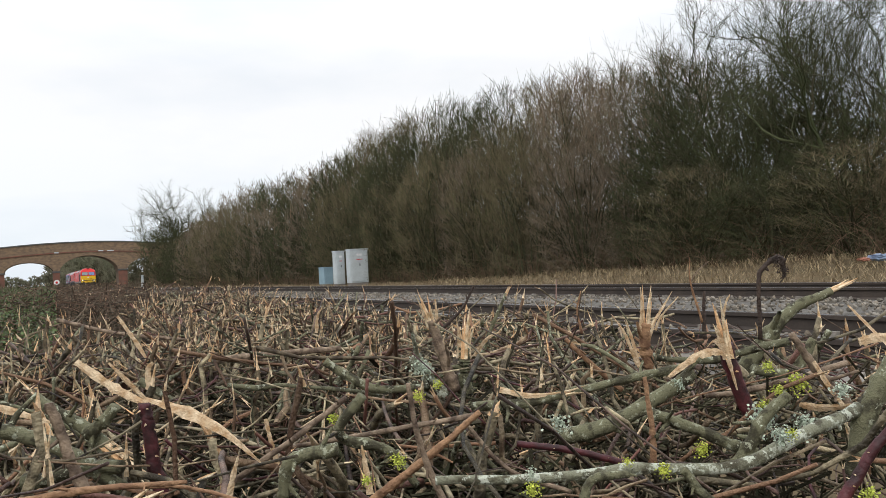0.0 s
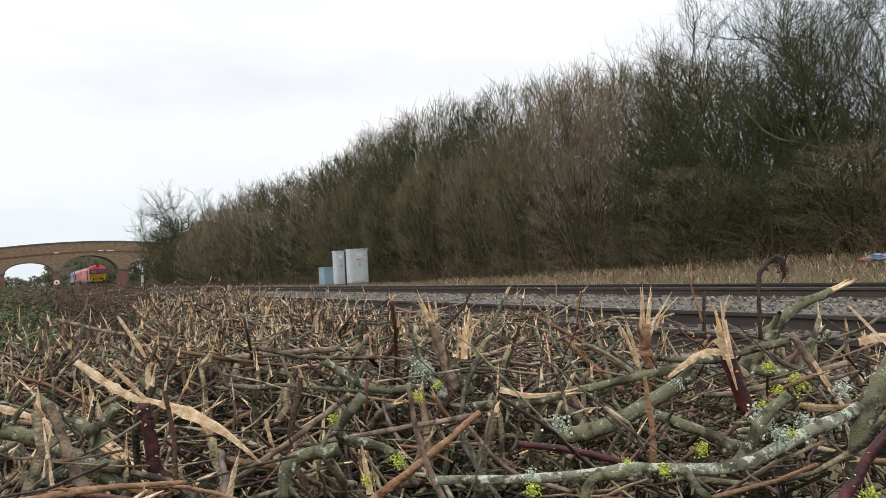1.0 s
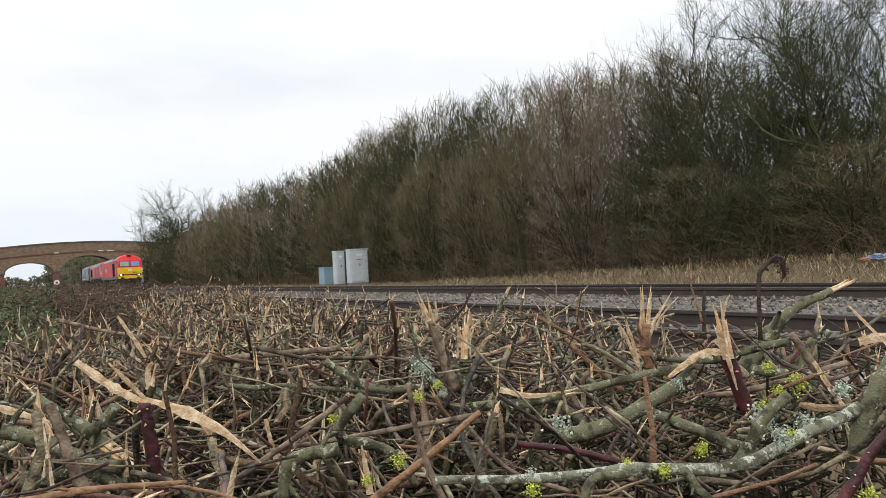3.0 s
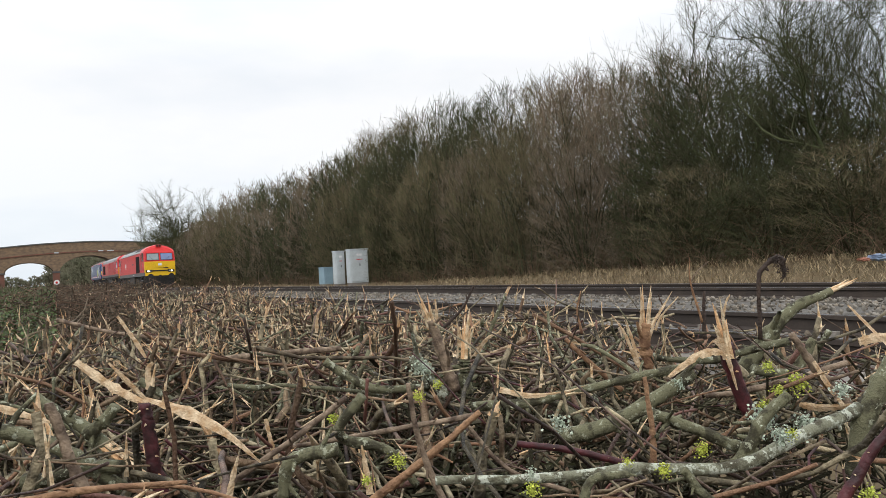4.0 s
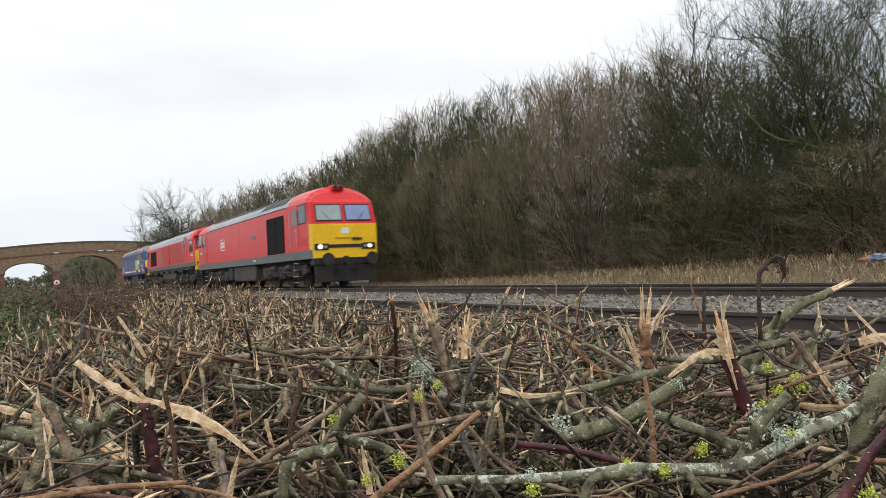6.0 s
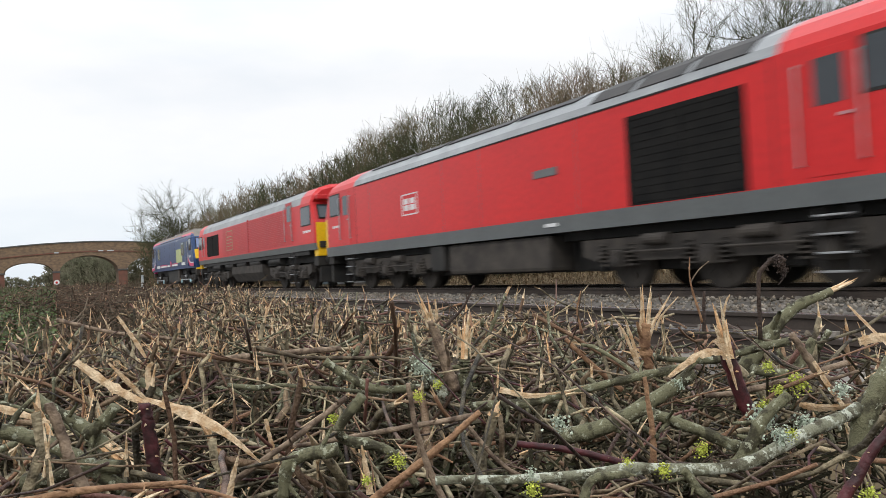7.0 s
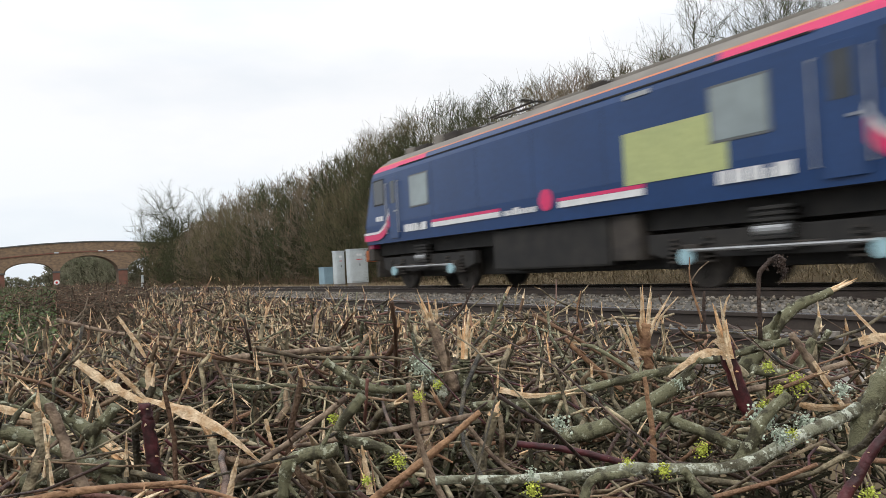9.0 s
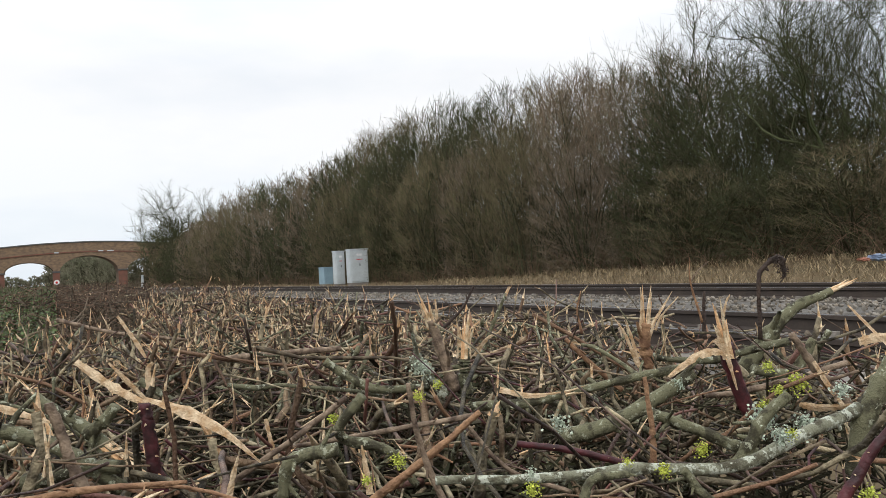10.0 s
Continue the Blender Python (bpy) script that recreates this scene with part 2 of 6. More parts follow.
LICHEN_Y = mat("yellow_green_lichen", (0.55, 0.58, 0.09), (0.40, 0.46, 0.08), 0.9, scale=60, fine=300, bump=0.6, vary="island", spread=0.3)
LICHEN_G = mat("grey_green_lichen", (0.52, 0.58, 0.47), (0.38, 0.44, 0.34), 0.9, scale=60, fine=300, bump=0.6, vary="island", spread=0.3)
LEAF = mat("small_green_leaf", (0.078, 0.110, 0.034), (0.048, 0.070, 0.022), 0.6, scale=10, fine=60, vary="island", spread=0.5, bump=0)
# far scrub colour is lightened: distance haze is painted into it
HAZE_GREEN = mat("haze_paled_scrub", (0.135, 0.140, 0.088), (0.165, 0.145, 0.105), 0.95, scale=0.3, fine=3, vary="island", spread=0.35, bump=0, spec=0.1)


# ---- mesh helpers ----
def part(name, bm, material, parent=None, label="", smooth=False):
    me = bpy.data.meshes.new(name)
    bm.to_mesh(me)
    bm.free()
    me.materials.append(material)
    if smooth:
        for p in me.polygons:
            p.use_smooth = True
    ob = new(name, me)
    if parent:
        ob.parent = parent
    return tagged(ob, label)


def box(bm, x0, x1, y0, y1, z0, z1, bevel=0.0):
    vs = bmesh.ops.create_cube(bm, size=1.0, matrix=Matrix.Translation(((x0 + x1) / 2, (y0 + y1) / 2, (z0 + z1) / 2)) @ Matrix.Diagonal((abs(x1 - x0), abs(y1 - y0), abs(z1 - z0), 1)))["verts"]
    if bevel:
        es = list({e for v in vs for e in v.link_edges})
        bmesh.ops.bevel(bm, geom=es, offset=bevel, segments=2, affect="EDGES", profile=0.6)


def boxed(name, b, material, parent=None, bevel=0.0, label=""):
    bm = bmesh.new()
    box(bm, *b, bevel)
    return part(name, bm, material, parent, label)


def drum(bm, x0, x1, y, z, r, seg=20, axis="x"):
    turn = Matrix.Rotation(radians(90), 4, "Y") if axis == "x" else Matrix.Rotation(radians(90), 4, "X")
    c = ((x0 + x1) / 2, y, z) if axis == "x" else (y, (x0 + x1) / 2, z)
    bmesh.ops.create_cone(bm, cap_ends=True, segments=seg, radius1=r, radius2=r, depth=abs(x1 - x0), matrix=Matrix.Translation(c) @ turn)


def plate(bm, pts):
    bm.faces.new([bm.verts.new(p) for p in pts])


def raw(name, verts, faces, material, parent=None, mats=None, index=None, smooth=False):
    me = bpy.data.meshes.new(name)
    me.from_pydata(np.asarray(verts).tolist(), [], np.asarray(faces).tolist())
    for m in mats or [material]:
        me.materials.append(m)
    if index is not None:
        me.polygons.foreach_set("material_index", np.asarray(index, dtype=np.int32))
    if smooth:
        me.polygons.foreach_set("use_smooth", np.ones(len(me.polygons), dtype=bool))
    me.update()
    ob = new(name, me)
    if parent:
        ob.parent = parent
    return ob


def unit(v):
    return v / np.maximum(np.linalg.norm(v, axis=-1, keepdims=True), 1e-9)


def tubes(P, R, sides):
    """Many tubes at once. P: n x k x 3 centre lines, R: n x k radii. Gives vertices and quads (end faces are pinched quads)."""
    n, k, _ = P.shape
    T = unit(np.gradient(P, axis=1))
    ref = np.where(np.abs(T[:, :1, 2:3]) > 0.9, np.array([1.0, 0, 0]), np.array([0, 0, 1.0]))
    U = unit(np.cross(T, np.broadcast_to(ref, T.shape)))
    V = np.cross(T, U)
    a = np.arange(sides) * 2 * np.pi / sides
    ring = P[:, :, None, :] + R[:, :, None, None] * (np.cos(a)[None, None, :, None] * U[:, :, None, :] + np.sin(a)[None, None, :, None] * V[:, :, None, :])
    verts = ring.reshape(-1, 3)
    base = (np.arange(n) * k * sides)[:, None, None]
    i = (np.arange(k - 1) * sides)[None, :, None]
    j = np.arange(sides)[None, None, :]
    j2 = (j + 1) % sides
    faces = np.stack([base + i + j, base + i + j2, base + i + sides + j2, base + i + sides + j], -1).reshape(-1, 4)
    return verts, faces


def merge(bits):
    vs, fs, off = [], [], 0
    for v, f in bits:
        vs.append(v)
        fs.append(f + off)
        off += len(v)
    return np.concatenate(vs), np.concatenate(fs)


rng = np.random.RandomState(7)


# ---- ground, ballast, track ----
def terrain():
    xs = [-4000, -300, -60, -12, -4, -1.6, 2.0, 3.2, 3.8, 7.5, 11.6, 12.3, 13.0, 14.5, 16.0, 19, 24, 26, 29, 32, 36, 60, 300, 4000]
    ys = [-4000, -300, -60, -15, -5, 0, 4, 8, 12, 16, 20, 26, 32, 40, 50, 60, 75, 90, 105, 118, 135, 170, 300, 1000, 4500]
    def z(x, y):
        if x < 3.0:
            return -0.55
        if x < 3.7:
            return -0.42
        if x < 11.8:
            return -0.24
        if x < 12.5:
            return -0.26
        bank = 0.5 * max(0.0, min(1.0, (34 - y) / 24))
        # the rise past x = 25 is added, unseen, to block sky behind the trees
        return -0.22 + (bank + 0.05) * min(1.0, (x - 12.4) / 3.0) + max(0.0, min(1.0, (x - 16) / 12)) * 0.8 + max(0.0, min(1.0, (x - 25) / 10)) * 3.4
    verts = [(x, y, z(x, y)) for y in ys for x in xs]
    nx = len(xs)
    faces = [(j * nx + i, j * nx + i + 1, (j + 1) * nx + i + 1, (j + 1) * nx + i) for j in range(len(ys) - 1) for i in range(nx - 1)]
    ob = raw("ground", verts, faces, GROUND)
    tagged(ob, "rough grassy earth either side of the railway", "ground", kind="structure")


terrain()

NEAR_X, FAR_X = 4.95, 10.55      # the two track centre lines
bed = boxed("ballast_bed", (3.6, 12.25, -60, 420, -0.45, -0.185), BALLAST)
tagged(bed, "grey stone ballast bed under both tracks", "ballast", kind="structure")


def rail_bm(x, y0, y1):
    bm = bmesh.new()
    prof = [(-0.07, -0.159), (0.07, -0.159), (0.07, -0.148), (0.012, -0.13), (0.010, -0.045), (0.035, -0.035), (0.035, -0.006), (0.028, 0.0), (-0.028, 0.0), (-0.035, -0.006), (-0.035, -0.035), (-0.010, -0.045), (-0.012, -0.13), (-0.07, -0.148)]
    ends = [[bm.verts.new((x + a, y, b)) for a, b in prof] for y in (y0, y1)]
    for i in range(len(prof)):
        j = (i + 1) % len(prof)
        f = bm.faces.new((ends[0][i], ends[0][j], ends[1][j], ends[1][i]))
        f.material_index = 1 if i == 7 else 0
    bm.faces.new(ends[0][::-1])
    bm.faces.new(ends[1])
    return bm


def track(cx, label):
    root = tagged(new("railway_track"), label, "track", "running lines", "structure")
    for side in (-1, 1):
        r = part("rail", rail_bm(cx + side * 0.7525, -40, 400), RAIL_SIDE, root, "rusty steel rail with a polished head")
        r.data.materials.append(RAIL_TOP)
    bm = bmesh.new()
    box(bm, -1.25, 1.25, -0.125, 0.125, -0.36, -0.165)
    for s in (-0.7525, 0.7525):
        for e in (-0.095, 0.095):
            box(bm, s + e - 0.03, s + e + 0.03, -0.05, 0.05, -0.17, -0.125)
    first = part("sleeper", bm, CONCRETE, root, "pale concrete sleeper with rail clips")
    first.location = (cx, -4.0, 0)
    for i in range(1, 200):
        s = new("sleeper", first.data)
        s.parent, s.location = root, (cx, -4.0 + 0.65 * i, 0)
        tagged(s, "pale concrete sleeper with rail clips")
    return root


track(NEAR_X, "rusty-sided railway track on grey ballast beside the hedge")
track(FAR_X, "railway track with polished rails before the grass bank")


def ballast_stones():
    n = 11000
    y = 2.5 + 30 * rng.rand(n) ** 1.5
    x = 3.7 + 8.6 * rng.rand(n)
    s = 0.013 + 0.016 * rng.rand(n)
    t = (1 + 5 ** 0.5) / 2
    ico = unit(np.array([(-1, t, 0), (1, t, 0), (-1, -t, 0), (1, -t, 0), (0, -1, t), (0, 1, t), (0, -1, -t), (0, 1, -t), (t, 0, -1), (t, 0, 1), (-t, 0, -1), (-t, 0, 1)], float))
    fi = np.array([(0, 11, 5), (0, 5, 1), (0, 1, 7), (0, 7, 10), (0, 10, 11), (1, 5, 9), (5, 11, 4), (11, 10, 2), (10, 7, 6), (7, 1, 8), (3, 9, 4), (3, 4, 2), (3, 2, 6), (3, 6, 8), (3, 8, 9), (4, 9, 5), (2, 4, 11), (6, 2, 10), (8, 6, 7), (9, 8, 1)])
    shoulder = (np.abs(x - NEAR_X) > 1.25) & (np.abs(x - FAR_X) > 1.25)
    z = -0.175 + 0.03 * rng.rand(n) + np.where(shoulder, 0.03 + 0.02 * np.sin(y * 1.7 + x * 3), 0) - np.where(x < 3.95, 0.1, 0)
    keep = np.minimum(np.abs(np.abs(x - NEAR_X) - 0.7525), np.abs(np.abs(x - FAR_X) - 0.7525)) > 0.10
    x, y, z, s = x[keep], y[keep], z[keep], s[keep]
    n = len(x)
    shape = ico[None] * (0.7 + 0.6 * rng.rand(n, 12, 1)) * (0.7 + 0.6 * rng.rand(n, 1, 3))
    v = shape * s[:, None, None] + np.stack([x, y, z], -1)[:, None, :]
    f = fi[None] + (np.arange(n) * 12)[:, None, None]
    ob = raw("ballast_stones", v.reshape(-1, 3), f.reshape(-1, 3), STONE)
    tagged(ob, "loose angular grey ballast stones between the rails", "ballast", kind="stuff")


ballast_stones()


# ---- brick road bridge ----
BRIDGE_Y, BRIDGE_DEPTH = 132.0, 5.0


def bridge():
    root = tagged(new("road_bridge"), "weathered three-arched brick road bridge over the railway", "bridge", kind="structure")
    root.scale, root.location = (1.082, 1.0, 1.082), (0, 0, -0.043)
    arches = [(-2.75, 3.45, 4.2, 1.55), (4.15, 12.15, 4.95, 2.6), (13.2, 20.6, 4.5, 2.1)]   # left, right, crown, rise
    def under(x):
        for a, b, crown, rise in arches:
            if a < x < b:
                u = (x - (a + b) / 2) / ((b - a) / 2)
                return crown - rise * (1 - math.sqrt(max(0.0, 1 - u * u)))
        return -0.6
    def top(x):
        return 6.88 - 0.0042 * (x - 9) ** 2 if x < 9 else 6.88 - 0.006 * (x - 9) ** 2
    xs = sorted({round(-24 + 0.2 * i, 3) for i in range(300)} | {a + e for a, b, _, _ in arches for e in (0.001, -0.001)} | {b + e for a, b, _, _ in arches for e in (0.001, -0.001)})
    bm = bmesh.new()
    y0, y1 = BRIDGE_Y, BRIDGE_Y + BRIDGE_DEPTH
    cols = [[bm.verts.new(p) for p in ((x, y0, under(x)), (x, y0, top(x)), (x, y1, top(x)), (x, y1, under(x)))] for x in xs]
    for a, b in zip(cols, cols[1:]):
        for i in range(4):
            j = (i + 1) % 4
            bm.faces.new((a[i], b[i], b[j], a[j]))
    part("spandrel_wall", bm, BRICK, root)
    for a, b, crown, rise in arches:
        bm = bmesh.new()
        n = 44
        last = None
        for i in range(n + 1):
            ang = math.pi * i / n
            u = -math.cos(ang)
            x = (a + b) / 2 + u * (b - a) / 2
            z = under(min(max(x, a + 0.001), b - 0.001))
            nx, nz = u * 0.45, math.sin(ang) * 0.45
            ring = [bm.verts.new(p) for p in ((x, y0 - 0.06, z - 0.01), (x + nx, y0 - 0.06, z + nz), (x + nx, y0 + 0.02, z + nz), (x, y0 + 0.02, z - 0.01))]
            if last:
                for k in range(4):
                    bm.faces.new((last[k], ring[k], ring[(k + 1) % 4], last[(k + 1) % 4]))
            last = ring
        part("arch_ring", bm, BRICK_RED if a > 20 else BRICK, root, "projecting brick arch ring")
    for x0, x1 in ((3.35, 4.25), (12.05, 13.3), (-3.9, -2.65)):
        boxed("pier_face", (x0, x1, y0 - 0.12, y0 + 0.1, -0.6, 2.55), BRICK_RED, root, 0.02, "red brick pier")
        boxed("pier_cap", (x0 - 0.1, x1 + 0.1, y0 - 0.2, y0 + 0.1, 2.55, 2.8), COPING, root, 0.03)
    for nm, lift, h, out, material in (("string_course", -1.45, 0.16, 0.10, BRICK_RED), ("coping", 0.0, 0.17, 0.09, COPING)):
        bm = bmesh.new()
        last = None
        for i in range(60):
            x = -24 + i
            z = top(x) + lift
            ring = [bm.verts.new(p) for p in ((x, y0 - out, z), (x, y0 - out, z + h), (x, y0 + 0.45, z + h), (x, y0 + 0.45, z))]
            if last:
                for k in range(4):
                    bm.faces.new((last[k], ring[k], ring[(k + 1) % 4], last[(k + 1) % 4]))
            last = ring
        part(nm, bm, material, root)
    for x0, w in ((3.6, 0.6), (10.6, 0.9), (9.4, 0.7)):
        boxed("repaired_brick_patch", (x0, x0 + w, y0 - 0.13, y0 - 0.02, top(x0) - 1.38, top(x0) - 1.22), CABINET, root, 0.01, "pale mortar repair on the string course")


bridge()


# ---- lineside cabinets ----
def cabinet(name, x, y, w, d, h, z0, material, label, door=True):
    """w runs across the line, d along it."""
    root = tagged(new(name), label, "cabinet", "lineside equipment cabinets")
    root.location = (x, y, z0)
    boxed("plinth", (0.02, w - 0.02, 0.02, d - 0.02, -0.25, 0.06), CONCRETE, root, 0.01)
    boxed("body", (0, w, 0, d, 0.06, h - 0.05), material, root, 0.012)
    boxed("lid", (-0.035, w + 0.035, -0.035, d + 0.035, h - 0.05, h), material, root, 0.015, "overhanging weather lid")
    if door:
        dr = boxed("door", (0.05, w - 0.05, -0.022, 0.001, 0.13, h - 0.13), material, root, 0.006)
        boxed("handle", (w * 0.5, w * 0.5 + 0.03, -0.05, -0.02, h * 0.52, h * 0.58), BLACK, dr, 0.004, "black door handle")
        boxed("notice", (w * 0.35, w * 0.65, -0.027, -0.02, h * 0.80, h * 0.86), WHITE, dr, 0.0, "small white notice plate")
        boxed("warning_label", (w * 0.32, w * 0.68, -0.027, -0.02, h * 0.69, h * 0.71), RED, dr, 0.0, "red warning label")
        sd = boxed("side_door", (-0.022, 0.001, 0.06, d - 0.06, 0.13, h - 0.13), material, root, 0.006)
        for k in (0.25, 0.75):
            boxed("hinge", (-0.035, -0.02, d - 0.11, d - 0.07, h * k, h * k + 0.09), SILVER, sd, 0.003)
    return root


cabinet("lineside_cabinet", 14.0, 36.7, 0.45, 0.55, 1.77, -0.08, CABINET, "tall narrow pale grey steel lineside cabinet before scrub")
cabinet("lineside_cabinet", 14.0, 34.75, 0.92, 0.60, 1.74, -0.04, CABINET, "wide pale grey steel lineside cabinet before scrub")
cabinet("junction_box", 14.0, 38.6, 0.50, 0.85, 0.98, -0.08, CAB_BLUE, "low pale blue steel lineside box beside tall cabinets", door=False)


def lineside_sign(x, y, z, r):
    root = tagged(new("lineside_sign"), "small round white lineside sign on a post", "sign")
    root.location = (x, y, -0.5)
    bm = bmesh.new()
    drum(bm, -0.02, 0.02, 0, z + 0.5, r, 20, axis="y")
    part("disc", bm, WHITE, root, "white disc")
    bm = bmesh.new()
    drum(bm, -0.03, -0.018, 0, z + 0.5, r * 0.45, 14, axis="y")
    part("disc_mark", bm, RED, root, "red mark")
    boxed("post", (-0.04, 0.04, 0.02, 0.10, 0, z + 0.5), STRIPE, root, 0.01)


lineside_sign(2.35, 75.0, 0.93, 0.23)


def marker_post(x, y, h):
    root = tagged(new("marker_post"), "pale grey lineside marker post near the bridge", "post")
    root.location = (x, y, -0.3)
    boxed("post", (-0.14, 0.14, -0.1, 0.1, 0, h), CABINET, root, 0.02)
    boxed("cap", (-0.17, 0.17, -0.13, 0.13, h, h + 0.06), CABINET, root, 0.02)


marker_post(13.6, 108.0, 1.8)


def plastic_scrap(x, y, z, size, material, label, seed):
    r = np.random.RandomState(seed)
    bm = bmesh.new()
    bmesh.ops.create_icosphere(bm, subdivisions=3, radius=size)
    for v in bm.verts:
        k = 0.65 + 0.7 * r.rand()
        v.co = Vector((v.co.x * k, v.co.y * k * 1.4, v.co.z * k * 0.45))
    ob = part("plastic_scrap", bm, material, None, label)
    ob.location = (x, y, z)
    tagged(ob, category="litter")


SCRAP_BLUE = mat("blue_plastic", (0.24, 0.30, 0.40), (0.16, 0.21, 0.30), 0.4, scale=8, fine=30)
SCRAP_ORANGE = mat("orange_plastic", (0.36, 0.16, 0.10), (0.28, 0.12, 0.08), 0.4, scale=8, fine=30)
plastic_scrap(14.6, 8.80, 0.33, 0.15, SCRAP_BLUE, "crumpled blue plastic scrap lying in dead grass", 3)
plastic_scrap(14.4, 9.0, 0.30, 0.08, SCRAP_ORANGE, "crumpled orange plastic scrap lying in dead grass", 4)


# ---- winter trees and scrub ----
def branches(r, n, PP, PR, lo, hi, length, spread, up, k, rr, wob):
    """n child centre lines grown from the parent lines PP with radii PR."""
    m, kk, _ = PP.shape
    pi = r.randint(0, m, n)
    t = (lo + (hi - lo) * r.rand(n)) * (kk - 1)
    i = np.minimum(t.astype(int), kk - 2)
    f = (t - i)[:, None]
    p = PP[pi, i] * (1 - f) + PP[pi, i + 1] * f
    pr = PR[pi, i] * (1 - f[:, 0]) + PR[pi, i + 1] * f[:, 0]
    tan = unit(PP[pi, i + 1] - PP[pi, i])
    d = unit(tan + spread * unit(r.randn(n, 3)) + np.array([0, 0, up]))
    L = length * (0.55 + 0.9 * r.rand(n))
    P = np.zeros((n, k, 3))
    P[:, 0] = p
    for j in range(1, k):
        d = unit(d + wob * r.randn(n, 3) + np.array([0, 0, up * 0.3]))
        P[:, j] = P[:, j - 1] + d * (L / (k - 1))[:, None]
    R = np.maximum(np.minimum(pr * 0.75, rr * (0.7 + 0.6 * r.rand(n))), rr * 0.6)[:, None] * np.linspace(1, 0.35, k)[None, :]
    return P, R


def stems(r, n, h, lean, rad, k, foot):
    a = r.rand(n) * 2 * np.pi
    P = np.zeros((n, k, 3))
    P[:, 0] = np.stack([np.cos(a) * foot * r.rand(n), np.sin(a) * foot * r.rand(n), np.full(n, -0.3)], -1)
    d = unit(np.stack([np.cos(a) * lean * r.rand(n), np.sin(a) * lean * r.rand(n), np.ones(n)], -1))
    L = h * (0.7 + 0.35 * r.rand(n))
    for j in range(1, k):
        d = unit(d + 0.10 * r.randn(n, 3) + np.array([0, 0, 0.06]))
        P[:, j] = P[:, j - 1] + d * (L / (k - 1))[:, None]
    return P, (rad * (0.6 + 0.6 * r.rand(n)))[:, None] * np.linspace(1, 0.22, k)[None, :]


def dome(a, w, R, h, lump):
    """Points of a lumpy dome: bearing a, w from 0 (foot) to 1 (crest)."""
    low = 0.42
    z = h * w
    rho = np.where(w < low, 0.80 + 0.20 * w / low, np.sqrt(np.maximum(0.0, 1 - ((w - low) / (1 - low)) ** 2)))
    rho = R * rho * (1 + 0.10 * np.sin(3 * a + lump) + 0.07 * np.sin(5 * a - 2 * lump + 4 * w))
    z = z * (1 + 0.035 * np.sin(4 * a + lump * 3))
    return np.stack([rho * np.cos(a), rho * np.sin(a), z], -1)


def shrub(seed, h, n_stem, n_spray, R, bark, label, thick=0.0075, per=6):
    """A many-stemmed bare shrub: stems that fan out, limbs, and sprays of fine upswept twigs that fill a rounded crown."""
    r = np.random.RandomState(seed)
    root = tagged(new("bare_shrub"), label, "shrub", "leafless lineside scrub")
    a = r.rand(n_stem) * 6.283
    tip = dome(a, 0.55 + 0.42 * r.rand(n_stem), R, h, seed) * 0.88
    foot = np.stack([np.cos(a), np.sin(a), np.zeros(n_stem)], -1) * (0.5 * R * r.rand(n_stem)[:, None] * 0.6)
    foot[:, 2] = -0.3
    t = np.linspace(0, 1, 7)[None, :, None]
    mid = foot * 0.5 + tip * np.array([0.35, 0.35, 0.62])
    P = (1 - t) ** 2 * foot[:, None] + 2 * t * (1 - t) * mid[:, None] + t ** 2 * tip[:, None]
    P[:, 1:] += np.cumsum(0.07 * r.randn(n_stem, 6, 3), 1)
    S = (P, (0.040 * h / 8 * (0.6 + 0.6 * r.rand(n_stem)))[:, None] * np.linspace(1, 0.3, 7)[None])
    A = branches(r, n_stem * 7, *S, 0.15, 0.95, h * 0.15, 1.0, 0.25, 3, max(0.016, thick * 1.8), 0.22)
    raw("trunk", *merge([tubes(*S, 4), tubes(*A, 3)]), TRUNK, root)
    # each spray: one branchlet from within, parting into fine twigs that end at the crown's surface
    n = n_spray
    a = r.rand(n) * 6.283
    w = r.rand(n) ** 0.72
    deep = np.where(r.rand(n) < 0.72, 0.86 + 0.10 * r.rand(n), 0.45 + 0.40 * r.rand(n))[:, None]
    node = dome(a, w, R, h, seed) * np.concatenate([deep, deep, 0.5 + 0.5 * deep], 1)
    out = unit(node * np.array([1, 1, 0.0]))
    d = unit(out * (0.75 - 0.45 * w)[:, None] + np.array([0, 0, 1.0]) * (0.45 + 0.6 * w)[:, None] + 0.22 * r.randn(n, 3))
    back = node - unit(d + 0.25 * r.randn(n, 3)) * (h * (0.07 + 0.07 * r.rand(n)))[:, None]
    B = (np.stack([back, node], 1), np.full((n, 2), thick * 1.25) * np.array([1.25, 0.8]))
    m = n * per
    N, D = np.repeat(node, per, 0), np.repeat(d, per, 0)
    N = N - D * (h * 0.07 * r.rand(m))[:, None] + 0.10 * r.randn(m, 3)
    e = unit(D + 0.62 * r.randn(m, 3) + np.array([0, 0, 0.10]))
    L = h * (0.035 + 0.055 * r.rand(m))
    C = (np.stack([N, N + e * L[:, None]], 1), (thick * (0.7 + 0.5 * r.rand(m)))[:, None] * np.array([[1.0, 0.45]]))
    raw("crown", *merge([tubes(*B, 3), tubes(*C, 3)]), bark, root)
    return root


